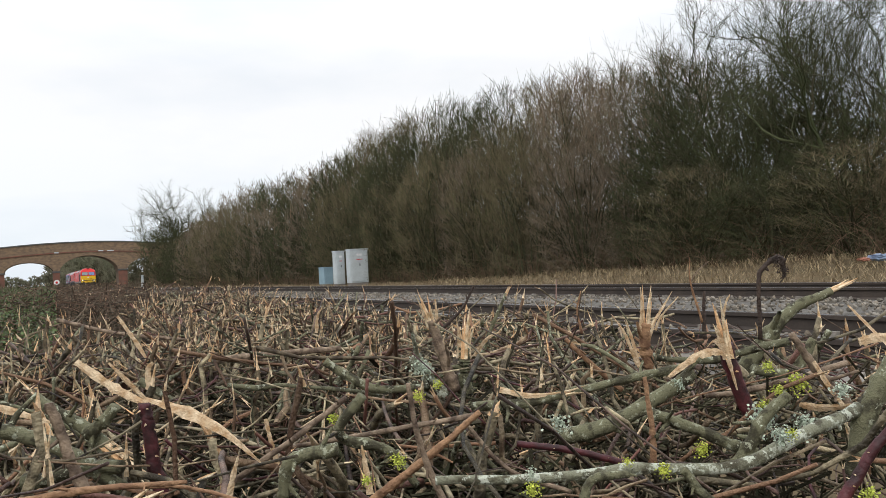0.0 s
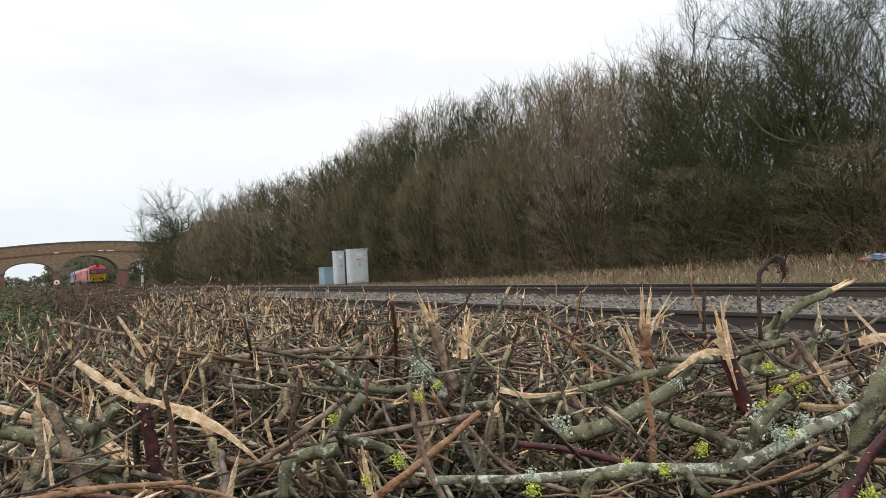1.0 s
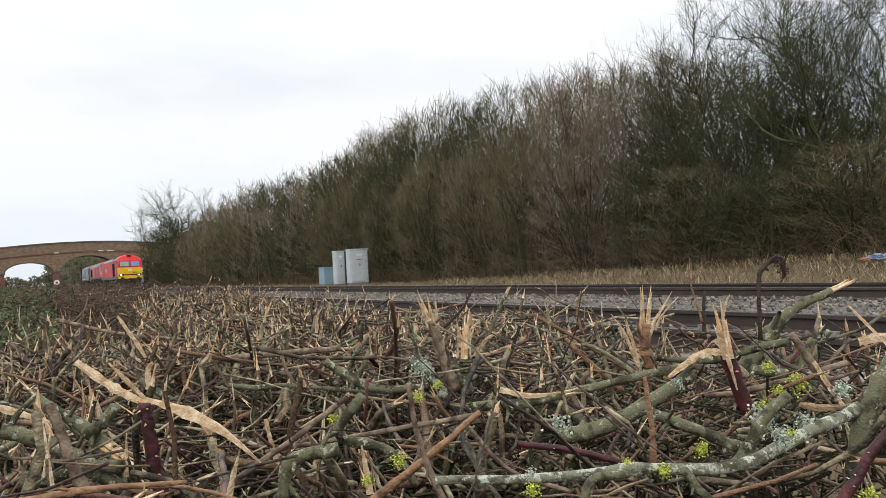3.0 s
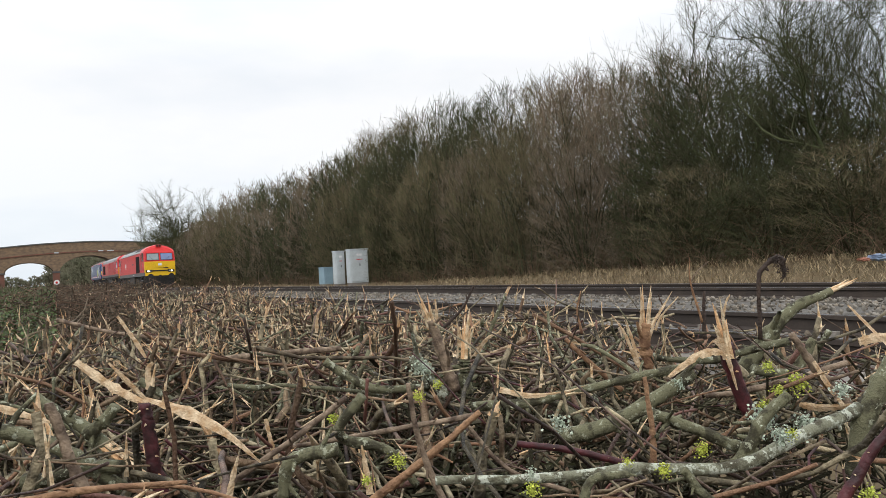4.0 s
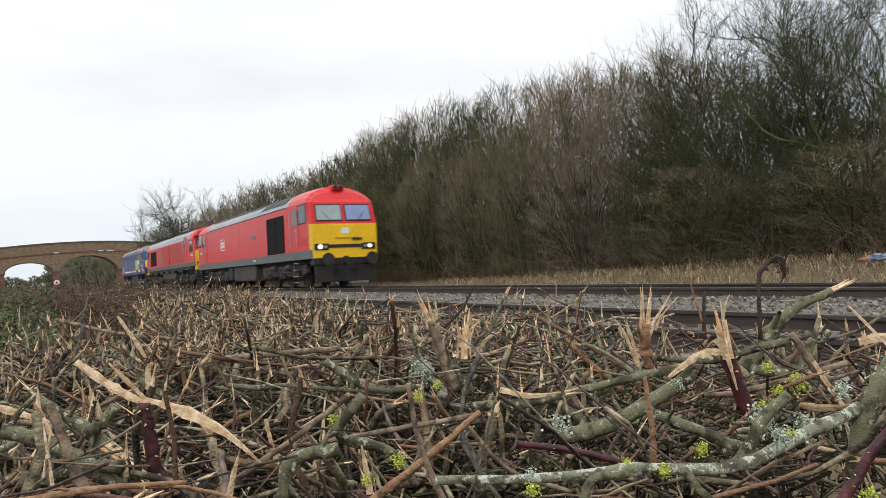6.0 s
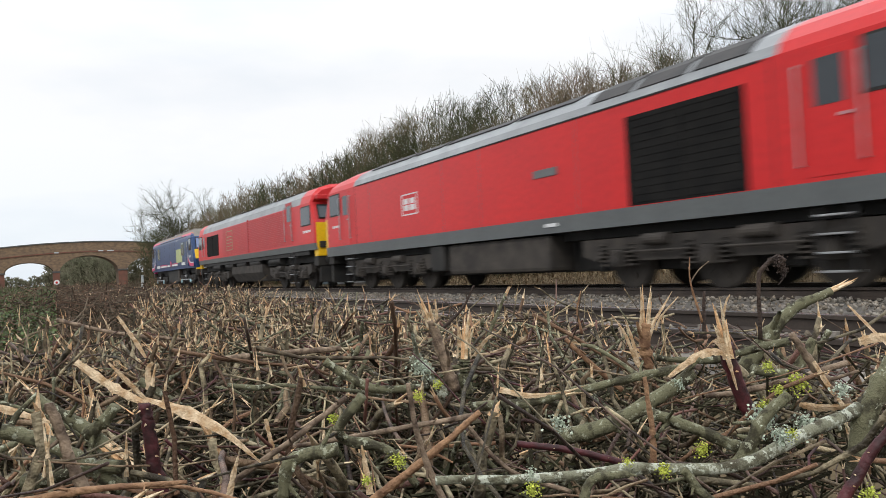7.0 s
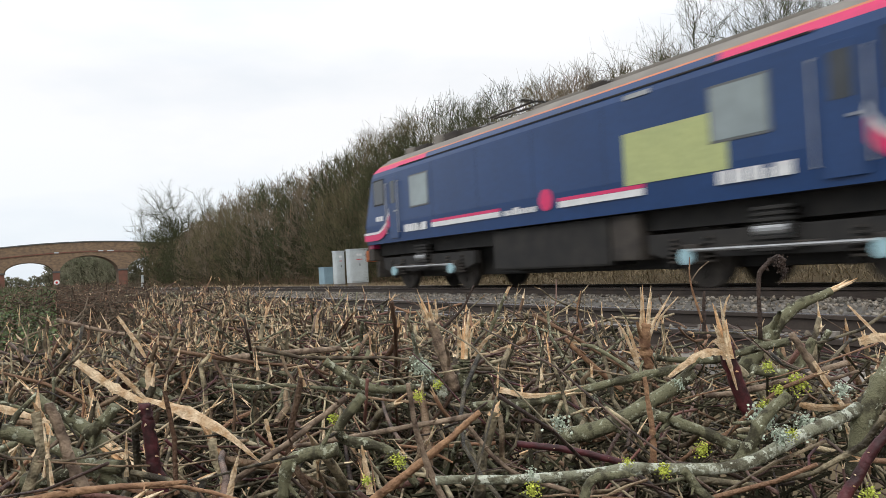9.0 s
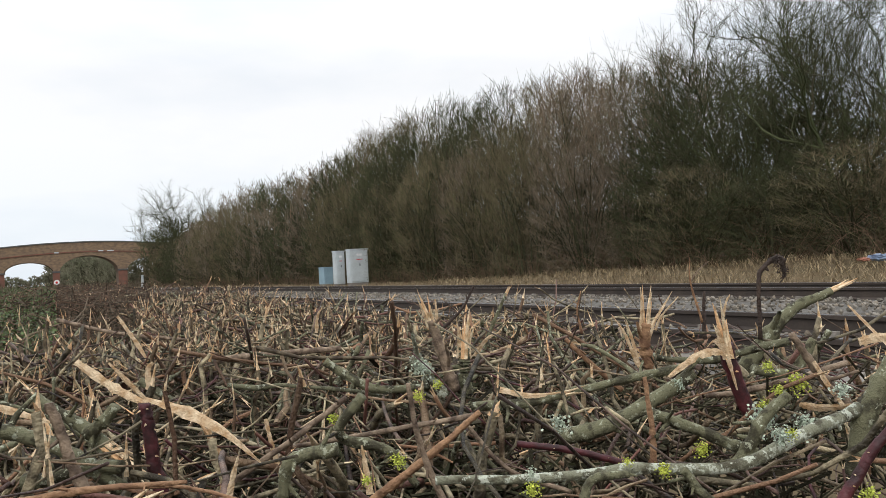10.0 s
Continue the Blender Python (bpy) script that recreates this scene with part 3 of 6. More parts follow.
def tall_tree(seed, h, bark, label, n_twig=6000, stems_n=5, lean=0.60, fat=1.0):
    """A bare tree: sinuous limbs that fork low and part again and again into a lace of fine twigs."""
    r = np.random.RandomState(seed)
    root = tagged(new("bare_tree"), label, "tree", "leafless lineside trees")
    S = stems(r, stems_n, h * 0.62, lean, 0.085, 9, 0.4)
    A = branches(r, 40, *S, 0.22, 0.98, h * 0.27, 0.70, 0.16, 8, 0.036, 0.27)
    A2 = branches(r, 340, *A, 0.12, 1.0, h * 0.15, 0.80, 0.20, 6, 0.016 * fat, 0.26)
    raw("trunk", *merge([tubes(*S, 6), tubes(*A, 5), tubes(*A2, 4)]), bark, root, smooth=True)
    B = branches(r, n_twig // 3, *A2, 0.1, 1.0, h * 0.075, 0.75, 0.22, 4, 0.009 * fat, 0.24)
    C = branches(r, n_twig, *B, 0.1, 1.0, h * 0.040, 0.8, 0.25, 2, 0.0060 * fat, 0.20)
    raw("crown", *merge([tubes(*B, 3), tubes(*C, 3)]), bark, root)
    return root


def ground_z(x, y):
    bank = 0.5 * max(0.0, min(1.0, (34 - y) / 24))
    return -0.22 + (bank + 0.05) * min(1.0, max(0.0, (x - 12.4) / 3.0)) + max(0.0, min(1.0, (x - 16) / 12)) * 0.8


CREST = ((3, 4.6), (14.0, 4.8), (17.0, 5.8), (19.7, 7.9), (22, 8.9), (27, 9.2), (31, 8.9), (36, 9.5), (43, 10.1), (50, 9.9), (60, 9.8), (75, 9.8), (84, 9.4), (95, 8.4), (117, 7.0))


def belt():
    def kinds(n, thick, per):
        return [
            shrub(1, 8.0, 12, n, 2.5, BARK_A, "brown leafless many-stemmed shrub with upright twigs beside the railway", thick, per),
            shrub(2, 8.0, 13, n, 2.3, BARK_B, "grey-brown leafless shrub with fine whippy twigs beside the railway", thick, per),
            shrub(3, 8.0, 11, n, 2.7, BARK_A, "brown leafless spreading shrub with dense twigs beside the railway", thick, per),
            shrub(4, 8.0, 12, n, 2.5, BARK_C, "olive-barked leafless shrub with dense twigs beside the railway", thick, per),
        ]
    protos = kinds(370, 0.0082, 6) + kinds(165, 0.0155, 5)
    r = random.Random(11)
    used = [False] * 8
    def put(k, x, y, s, sz):
        m = Matrix.Translation((x, y, ground_z(x, y))) @ Matrix.Rotation(r.random() * 6.283, 4, "Z")
        if not used[k]:
            used[k] = True
            ob = protos[k]
            ob.matrix_basis = m
        else:
            ob = copy_thing(protos[k], m)
        ob.scale = (s, s, sz)
    def height(y):
        for (a, p), (b, q) in zip(CREST, CREST[1:]):
            if y <= b:
                return p + (q - p) * max(0.0, (y - a) / (b - a))
        return CREST[-1][1]
    for row, (x, step, hk) in enumerate(((16.7, 2.5, 0.62), (18.3, 2.6, 0.86), (20.4, 2.7, 1.0))):
        y = 3.0 + row * 0.9
        while y < 117:
            far = y > 50
            kinds_here = (3, 3, 3, 0) if y < 19 else (1, 0, 1, 2) if y < 29 else (0, 2, 3, 3) if y < 40 else (0, 1, 2, 3)
            k = r.choice(kinds_here) + (4 if y > 45 else 0)
            crest = height(y) * hk * r.uniform(0.93, 1.06)
            sz = (crest - ground_z(x, y)) / 8
            wide = max(0.82, sz) * r.uniform(0.92, 1.12)
            put(k, x + r.uniform(-0.5, 0.5) - max(0, (y - 40)) * 0.018, y, wide, sz)
            y += step * r.uniform(0.8, 1.2) * (1.45 if far else 1.0)
    for x, y in ((24.5, 26), (24.5, 32), (24.5, 39), (24.5, 47), (24, 56), (23.5, 66), (23, 80), (22, 95)):
        put(r.choice((1, 3)) + 4, x, y, 1.4, height(y) / 8 * 0.95)
    for x, y in ((23.5, 8), (24.0, 11), (23.5, 14), (24.0, 17), (24.0, 20), (24.5, 23)):
        put(7, x, y, 1.1, height(y) / 8 * 0.98)
    t1 = tall_tree(21, 10.6, BARK_C, "tall dark leafless tree with many forking limbs behind scrub")
    t2 = tall_tree(22, 10.2, BARK_C, "dark spreading leafless tree with arching limbs behind scrub")
    t1.matrix_basis = Matrix.Translation((19.0, 14.6, 0.4))
    t2.matrix_basis = Matrix.Translation((19.3, 12.0, 0.4))
    for src, x, y, s, turn in ((t1, 21.5, 7.2, 0.95, 70), (t2, 21.6, 14.8, 1.0, 130)):
        ob = copy_thing(src, Matrix.Translation((x, y, 0.4)) @ Matrix.Rotation(radians(turn), 4, "Z"))
        ob.scale = (s, s, s)
    t3 = tall_tree(23, 15.0, BARK_C, "rounded dark leafless tree with fanning limbs near the bridge", 4200, 9, 0.95, 2.4)
    t3.matrix_basis = Matrix.Translation((17.0, 97.0, -0.1))
    ob = copy_thing(t3, Matrix.Translation((16.0, 108.0, -0.1)) @ Matrix.Rotation(2.0, 4, "Z"))
    ob.scale = (0.95, 0.95, 0.92)


belt()


def scrub_floor():
    """Dead bramble along the foot of the trees, dry grass before it."""
    r = np.random.RandomState(5)
    n = 5000
    y = 4 + 108 * r.rand(n) ** 1.25
    x = 15.2 + 3.6 * r.rand(n) ** 1.3 - np.maximum(0, y - 40) * 0.012
    z = np.array([ground_z(a, b) for a, b in zip(x, y)])
    k = 5
    P = np.zeros((n, k, 3))
    P[:, 0] = np.stack([x, y, z], -1)
    a = r.rand(n) * 6.283
    d = unit(np.stack([np.cos(a) * 0.7 - 0.15, np.sin(a) * 0.7, 0.5 + 0.9 * r.rand(n)], -1))
    L = 0.5 + 1.5 * r.rand(n) * np.minimum(1.0, 0.35 + (x - 15.0) * 0.5)
    for j in range(1, k):
        P[:, j] = P[:, j - 1] + d * (L / (k - 1))[:, None]
        d = unit(d + np.array([0, 0, -0.26]) + 0.16 * r.randn(n, 3))
    R = (0.005 + 0.004 * r.rand(n))[:, None] * np.linspace(1, 0.5, k)
    v, f = tubes(P, R, 3)
    tagged(raw("bramble_thicket", v, f, BRAMBLE), "tangled brown dead bramble along the foot of the trees", "bramble", kind="stuff")
    n = 26000
    y = 4 + 100 * r.rand(n) ** 1.6
    x = 12.35 + 3.6 * r.rand(n) - np.maximum(0, y - 40) * 0.004
    clump = np.sin(x * 2.1 + y * 0.9) * np.sin(y * 1.7 - x) * 0.5 + 0.5
    z = np.array([ground_z(a, b) for a, b in zip(x, y)])
    L = (0.07 + 0.18 * r.rand(n)) * (0.45 + 0.75 * clump) * (0.6 + 0.4 * np.minimum(1, (x - 12.2) / 1.5))
    a = r.rand(n) * 6.283
    lean = 0.4 + 1.5 * r.rand(n)
    tip = np.stack([np.cos(a) * lean, np.sin(a) * lean, np.ones(n)], -1) * L[:, None]
    w = 0.004 + 0.004 * r.rand(n)
    side = np.stack([-np.sin(a), np.cos(a), np.zeros(n)], -1) * w[:, None]
    base = np.stack([x, y, z], -1)
    mid = base + tip * np.array([0.4, 0.4, 0.65])
    v = np.stack([base - side, base + side, mid + side * 0.8, mid - side * 0.8, base + tip], 1).reshape(-1, 3)
    o = (np.arange(n) * 5)[:, None]
    faces = np.concatenate([(o + np.array([[0, 1, 2]])), (o + np.array([[0, 2, 3]])), (o + np.array([[3, 2, 4]]))])
    tagged(raw("dry_grass", v, faces, GRASS), "straw-coloured dead grass on the bank beyond the ballast", "grass", kind="stuff")


scrub_floor()


# ---- far scenery past the bridge ----
def far_scrub():
    r = random.Random(3)
    src = shrub(31, 6.0, 8, 120, 2.0, HAZE_GREEN, "green-brown scrub, paled in colour for haze, beyond the bridge", 0.04, 5)
    src.matrix_basis = Matrix.Translation((17.0, 150.0, -0.3))
    bulk = shrub(32, 6.0, 8, 150, 2.0, HAZE_GREEN, "green-brown scrub, paled in colour for haze, in the distance", 0.06, 5)
    bulk.matrix_basis = Matrix.Translation((14.0, 240.0, -0.3)) @ Matrix.Diagonal((2, 2, 2, 1))
    for i in range(30):
        y = 143 + 3.2 * i + 0.3 * i * i
        ob = copy_thing(src if i < 6 else bulk, Matrix.Translation((15.0 + r.uniform(-1, 2.0), y, -0.3)) @ Matrix.Rotation(r.random() * 6, 4, "Z"))
        k = 0.95 + (y - 136) / 170
        ob.scale = (k, k, k * r.uniform(0.85, 1.15))
    for x, y, k in ((17.5, 139, 0.9), (20.0, 141, 1.0), (22.5, 144, 1.1), (18.5, 147, 1.1)):
        ob = copy_thing(src, Matrix.Translation((x, y, -0.3)))
        ob.scale = (k, k, k)
    for i in range(12):
        ob = copy_thing(bulk, Matrix.Translation((-9 + 1.9 * i + r.uniform(-1, 1), 290 + r.uniform(-30, 30), -1.2)) @ Matrix.Rotation(r.random() * 6, 4, "Z"))
        ob.scale = (1.3, 1.3, r.uniform(0.75, 1.2))


far_scrub()


# ---- the flailed hedge that the camera stands over ----
def hedge_top(x, y):
    """Height of the cut top: low and broken close by, a little higher along the line."""
    return 0.325 + 0.20 * np.clip((y - 3.0) / 9.0, 0, 1) + 0.02 * np.sin(x * 5 + y * 3)


def uncut(x, y):
    """The stretch of hedge that the flail missed: dark twigs and a few green leaves."""
    return (y > 2.9 + 0.5 * np.sin(x * 9)) & (x < 0.13 * y + 0.10 * np.sin(y * 2.3))


def hedge_batch(r, n, x0, x1, y0, y1, power, lo, hi, rad0, rad1, k, sides, depth, upright, bark, tear, root, name, where=None):
    y = y0 + (y1 - y0) * r.rand(n) ** power
    x = x0 + (x1 - x0) * r.rand(n)
    L = lo + (hi - lo) * r.rand(n) ** 1.7
    rad = rad0 + (rad1 - rad0) * r.rand(n) ** 3.2
    up = r.rand(n) < upright
    a = r.rand(n) * 6.283
    tilt = np.where(up, 0.5 + 1.0 * r.rand(n), 0.30 * r.randn(n))
    L = np.where(up, L * 0.62, L)
    d = np.stack([np.cos(a) * np.cos(tilt), np.sin(a) * np.cos(tilt), np.sin(tilt)], -1)
    z = hedge_top(x, y) - depth * r.rand(n) ** 1.5 - np.where(up, 0.06, 0.0)
    P = np.zeros((n, k, 3))
    P[:, 0] = np.stack([x, y, z], -1) - d * (L * 0.5)[:, None]
    bend = unit(r.randn(n, 3)) * (0.22 * r.rand(n))[:, None]
    for j in range(1, k):
        P[:, j] = P[:, j - 1] + d * (L / (k - 1))[:, None]
        d = unit(d + bend + 0.16 * r.randn(n, 3))
    R = rad[:, None] * np.linspace(1, 0.72, k)[None] * (1 + 0.13 * r.randn(n, k))
    far = np.linalg.norm(P - np.array(EYE), axis=2).min(1) > 0.36
    limit = P[:, :, 2].max(1) < hedge_top(x, y) + 0.16
    ok = far & limit & (uncut(x, y) if where == "uncut" else ~uncut(x, y) if where == "cut" else True)
    P, R = P[ok], R[ok]
    if sides >= 5:
        v, f = tubes(np.concatenate([P[:, :1], P, P[:, -1:]], 1), np.pad(R, ((0, 0), (1, 1))), sides)
    else:
        v, f = tubes(P, R, sides)
    raw(name, v, f, bark, root, smooth=sides > 3)
    if tear:
        m = r.rand(len(P)) < tear
        Q, q = P[m], R[m]
        for s in range(2):
            e = unit(Q[:, -1] - Q[:, -2] + 0.20 * np.linalg.norm(Q[:, -1] - Q[:, -2], axis=1)[:, None] * r.randn(len(Q), 3))
            ll = np.minimum(q[:, -1] * (2 + 9 * r.rand(len(Q))), 0.045)
            off = unit(r.randn(len(Q), 3)) * (q[:, -1] * 0.45)[:, None]
            S = np.stack([Q[:, -1] + off - e * (ll * 0.25)[:, None], Q[:, -1] + off + e * (ll * 0.4)[:, None], Q[:, -1] + off * 1.3 + e * ll[:, None]], 1)
            RR = q[:, -1:] * np.array([[0.6, 0.42, 0.08]])
            v, f = tubes(S, RR, 3)
            raw("torn_wood", v, f, SPLIT, root)
    return P, R


def hedge():
    root = tagged(new("cut_hedge"), "freshly flailed hedge of broken grey-brown twigs with torn pale ends", "hedge")
    r = np.random.RandomState(17)
    # added filler block; its near-black makes the gaps above read as deep shade
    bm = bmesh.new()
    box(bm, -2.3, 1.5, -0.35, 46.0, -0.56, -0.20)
    part("litter_shade_core", bm, SHADE_LITTER, root)
    hedge_batch(r, 2100, -0.9, 1.75, 0.15, 2.4, 1.0, 0.10, 0.50, 0.0014, 0.0055, 6, 5, 0.30, 0.42, TWIG, 0.45, root, "twig_mass")
    hedge_batch(r, 1000, -0.9, 1.75, 0.15, 2.4, 1.0, 0.10, 0.50, 0.0014, 0.0050, 6, 5, 0.26, 0.42, DARK_TWIG, 0.35, root, "twig_mass")
    hedge_batch(r, 420, -0.9, 1.7, 0.95, 2.4, 1.0, 0.12, 0.42, 0.003, 0.0092, 7, 7, 0.26, 0.32, TWIG_GREEN, 0.5, root, "branch_mass")
    hedge_batch(r, 3300, -1.6, 1.75, 2.0, 7.5, 1.2, 0.12, 0.46, 0.0020, 0.0088, 4, 4, 0.22, 0.60, TWIG, 0.55, root, "twig_mass", "cut")
    hedge_batch(r, 2500, -1.6, 1.75, 2.0, 7.5, 1.2, 0.12, 0.46, 0.0020, 0.0088, 4, 4, 0.22, 0.60, DARK_TWIG, 0.4, root, "twig_mass", "cut")
    hedge_batch(r, 900, -1.6, 1.7, 2.0, 8.0, 1.1, 0.12, 0.4, 0.004, 0.009, 4, 5, 0.2, 0.6, TWIG_GREEN, 0.6, root, "branch_mass", "cut")
    hedge_batch(r, 6500, -1.0, 1.2, 2.6, 9.0, 1.0, 0.10, 0.40, 0.0018, 0.0050, 4, 3, 0.20, 0.70, TWIG_FAR, 0.10, root, "twig_mass", "uncut")
    hedge_batch(r, 8000, -2.5, 1.8, 6.5, 45.0, 1.7, 0.2, 0.6, 0.003, 0.007, 3, 3, 0.16, 0.75, TWIG_FAR, 0.12, root, "twig_mass")
    hedge_batch(r, 1500, -0.9, 1.6, 0.1, 2.6, 1.0, 0.2, 0.55, 0.003, 0.008, 4, 4, 0.05, 0.3, SHADED_TWIG, 0, root, "deep_twig_mass")
    hedge_batch(r, 130, -0.9, 1.7, 0.6, 2.6, 1.0, 0.12, 0.32, 0.0015, 0.0028, 6, 5, 0.16, 0.35, RED_STEM, 0.2, root, "bramble_mass")
    for ob in list(root.children):
        if ob.name.startswith("deep"):
            ob.location.z = -0.33
    # dense dead twigs under the cut surface, with shade put into their colour
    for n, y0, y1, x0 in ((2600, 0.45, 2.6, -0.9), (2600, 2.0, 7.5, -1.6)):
        hedge_batch(r, n, x0, 1.65, y0, y1, 1.0, 0.10, 0.40, 0.0020, 0.0055, 4, 3, 0.12, 0.35, SHADED_TWIG, 0, root, "inner_twig_mass")
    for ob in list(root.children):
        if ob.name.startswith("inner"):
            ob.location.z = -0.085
    hedge_batch(r, 700, -2.2, 1.6, -0.45, 0.35, 1.0, 0.12, 0.4, 0.002, 0.006, 4, 3, 0.4, 0.3, TWIG_FAR, 0, root, "twig_mass")
    hedge_batch(r, 900, -2.4, -0.9, 0.0, 2.6, 1.0, 0.12, 0.45, 0.002, 0.006, 4, 3, 0.3, 0.4, TWIG, 0, root, "twig_mass")
    # stubs standing proud of the cut, snapped pale at their tips
    for n, y0, y1, k, sides in ((330, 0.8, 2.4, 5, 6), (1500, 2.0, 6.5, 4, 5)):
        y = y0 + (y1 - y0) * r.rand(n) ** 1.2
        x = np.maximum(-1.0 + 2.65 * r.rand(n), -0.6 + 0.14 * y + 0.9 * r.rand(n) * r.rand(n))
        keep = ~uncut(x, y)
        x, y = x[keep], y[keep]
        n = len(x)
        h = 0.02 + 0.10 * r.rand(n) ** 2.2
        a = r.rand(n) * 6.283
        lean = 2.2 * r.rand(n) ** 1.3
        d = unit(np.stack([np.cos(a) * lean, np.sin(a) * lean, np.ones(n)], -1))
        base = np.stack([x, y, hedge_top(x, y) - 0.10], -1)
        t = np.linspace(0, 1, k)[None, :, None]
        P = base[:, None] + d[:, None] * t * (0.08 + h)[:, None, None] + 0.006 * r.randn(n, k, 3)
        R = (0.0025 + 0.0065 * r.rand(n) ** 2.2)[:, None] * np.linspace(1, 0.8, k)[None]
        raw("stub_mass", *tubes(P, R, sides), TWIG, root, smooth=True)
        bits = []
        for s in range(2):
            e = unit(d + 0.18 * r.randn(n, 3))
            off = unit(r.randn(n, 3)) * (R[:, -1] * 0.4)[:, None]
            ll = (0.010 + 0.045 * r.rand(n) ** 2)[:, None]
            S = np.stack([P[:, -1] + off - e * ll * 0.5, P[:, -1] + off + e * ll * 0.2, P[:, -1] + off * 1.4 + e * ll * 0.8], 1)
            bits.append(tubes(S, R[:, -1:] * np.array([[0.7, 0.5, 0.1]]), 4))
        raw("torn_wood", *merge(bits), SPLIT, root)
    # green leafy shoots where the hedge was left uncut
    n = 12000
    y = 3.2 + 16 * r.rand(n) ** 1.3
    x = y * (-0.045 + 0.075 * r.rand(n) ** 1.3)
    z = hedge_top(x, y) + 0.03 - 0.14 * r.rand(n) + 0.03 * np.sin(x * 9) * np.sin(y * 4)
    c = np.stack([x, y, z], -1)
    u, w = unit(r.randn(n, 3)), unit(r.randn(n, 3))
    s = (0.006 + 0.008 * r.rand(n))[:, None]
    v = np.stack([c - u * s, c - w * s * 0.6, c + u * s, c + w * s * 0.6], 1).reshape(-1, 3)
    raw("foliage", v, np.arange(4 * n).reshape(-1, 4), LEAF, root)
    for ob in root.children:
        if not ob.name.startswith("litter"):
            tagged(ob, kind="stuff")
    return root


HEDGE = hedge()


def spline(pts, k):
    """A smooth line of k points through the given ones."""
    p = np.array(pts, float)
    t = np.linspace(0, len(p) - 1, k)
    q = np.concatenate([2 * p[:1] - p[1:2], p, 2 * p[-1:] - p[-2:-1]])
    i = np.minimum(t.astype(int), len(p) - 2)
    f = (t - i)[:, None]
    a, b, c, d = q[i], q[i + 1], q[i + 2], q[i + 3]
    return 0.5 * (2 * b + (c - a) * f + (2 * a - 5 * b + 4 * c - d) * f ** 2 + (3 * b - a - 3 * c + d) * f ** 3)


def stick(name, pts, r0, r1, material, label="", torn=False):
    """One stem of the hedge: bent, knotted and tapered, with side stubs and, where it was snapped, a torn end."""
    k = 22
    P = spline(pts, k)
    gap = np.linalg.norm(P[-1] - P[0]) / k
    P = P + np.cumsum(rng.randn(k, 3), 0) * min(min(r0, r1) * 0.07, gap * 0.10) + rng.randn(k, 3) * min(min(r0, r1) * 0.03, gap * 0.05)
    R = np.linspace(r0, r1, k) * 0.82 * (1 + (0.02 if material == RED_STEM else 0.05) * rng.randn(k))
    thorny = material == RED_STEM
    if not thorny:
        for j in rng.randint(3, k - 3, 3):
            R[j] *= 1.12
    bits = [tubes(np.concatenate([P[:1], P, P[-1:]])[None], np.pad(R, 1)[None], 10)]
    for j in rng.randint(3, k - 2, 0 if thorny else 3):
        d = unit(P[j] - P[j - 1] + 1.2 * np.linalg.norm(P[j] - P[j - 1]) * rng.randn(3))
        n = 2.0 + 3.0 * rng.rand()
        S = np.stack([P[j], P[j] + d * R[j] * n * 0.5, P[j] + (d + 0.2 * rng.randn(3)) * R[j] * n])
        bits.append(tubes(S[None], (R[j] * np.array([0.45, 0.36, 0.25]))[None], 6))
    ob = raw(name, *merge(bits), material, HEDGE, smooth=True)
    tagged(ob, label)
    if torn:
        e = unit(P[-1] - P[-3])
        bits = []
        for _ in range(9):
            off = unit(np.cross(e, rng.randn(3))) * r1 * (0.3 + 0.5 * rng.rand())
            ll = r1 * (2 + 4 * rng.rand())
            S = np.stack([P[-1] + off - e * r1 * 1.5, P[-1] + off + e * ll * 0.4, P[-1] + off * 1.6 + e * ll])
            bits.append(tubes(S[None], (r1 * np.array([0.30, 0.22, 0.03]))[None], 5))
        tagged(raw("torn_end", *merge(bits), SPLIT, ob), "splintered pale broken end")
    if thorny:
        bits = []
        for j in rng.randint(1, k - 1, 16):
            e = unit(np.cross(P[j] - P[j - 1], rng.randn(3)))
            S = np.stack([P[j] + e * R[j] * 0.85, P[j] + e * R[j] * 1.25, P[j] + e * R[j] * 1.75])
            bits.append(tubes(S[None], (R[j] * np.array([0.2, 0.11, 0.02]))[None], 5))
        tagged(raw("thorns", *merge(bits), SPLIT, ob, smooth=True), "small pale thorns", kind="stuff")
    return ob


def strip(pts, widths, label=""):
    """A torn strip of wood: flat, curling, ragged along its edges, turned to face the camera."""
    k = 18
    P = spline(pts, k)
    W = np.interp(np.linspace(0, 1, k), np.linspace(0, 1, len(widths)), widths) * 0.5 * (1 + 0.12 * rng.randn(k))
    T = unit(np.gradient(P, axis=0))
    # fixed vector near the camera's line of sight; the strip's broad side faces it
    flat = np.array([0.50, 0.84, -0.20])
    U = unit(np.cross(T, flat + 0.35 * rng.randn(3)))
    V = np.cross(T, U)
    th = max(0.0009, float(np.max(W)) * 0.16)
    ring = np.stack([P + U * W[:, None], P + V * th + U * W[:, None] * 0.3, P - U * W[:, None], P - V * th * 1.6], 1)
    faces = [(4 * i + j, 4 * i + (j + 1) % 4, 4 * i + 4 + (j + 1) % 4, 4 * i + 4 + j) for i in range(k - 1) for j in range(4)]
    ob = raw("torn_strip", ring.reshape(-1, 3), faces, SPLIT, HEDGE)
    return tagged(ob, label or "torn strip of pale wood")


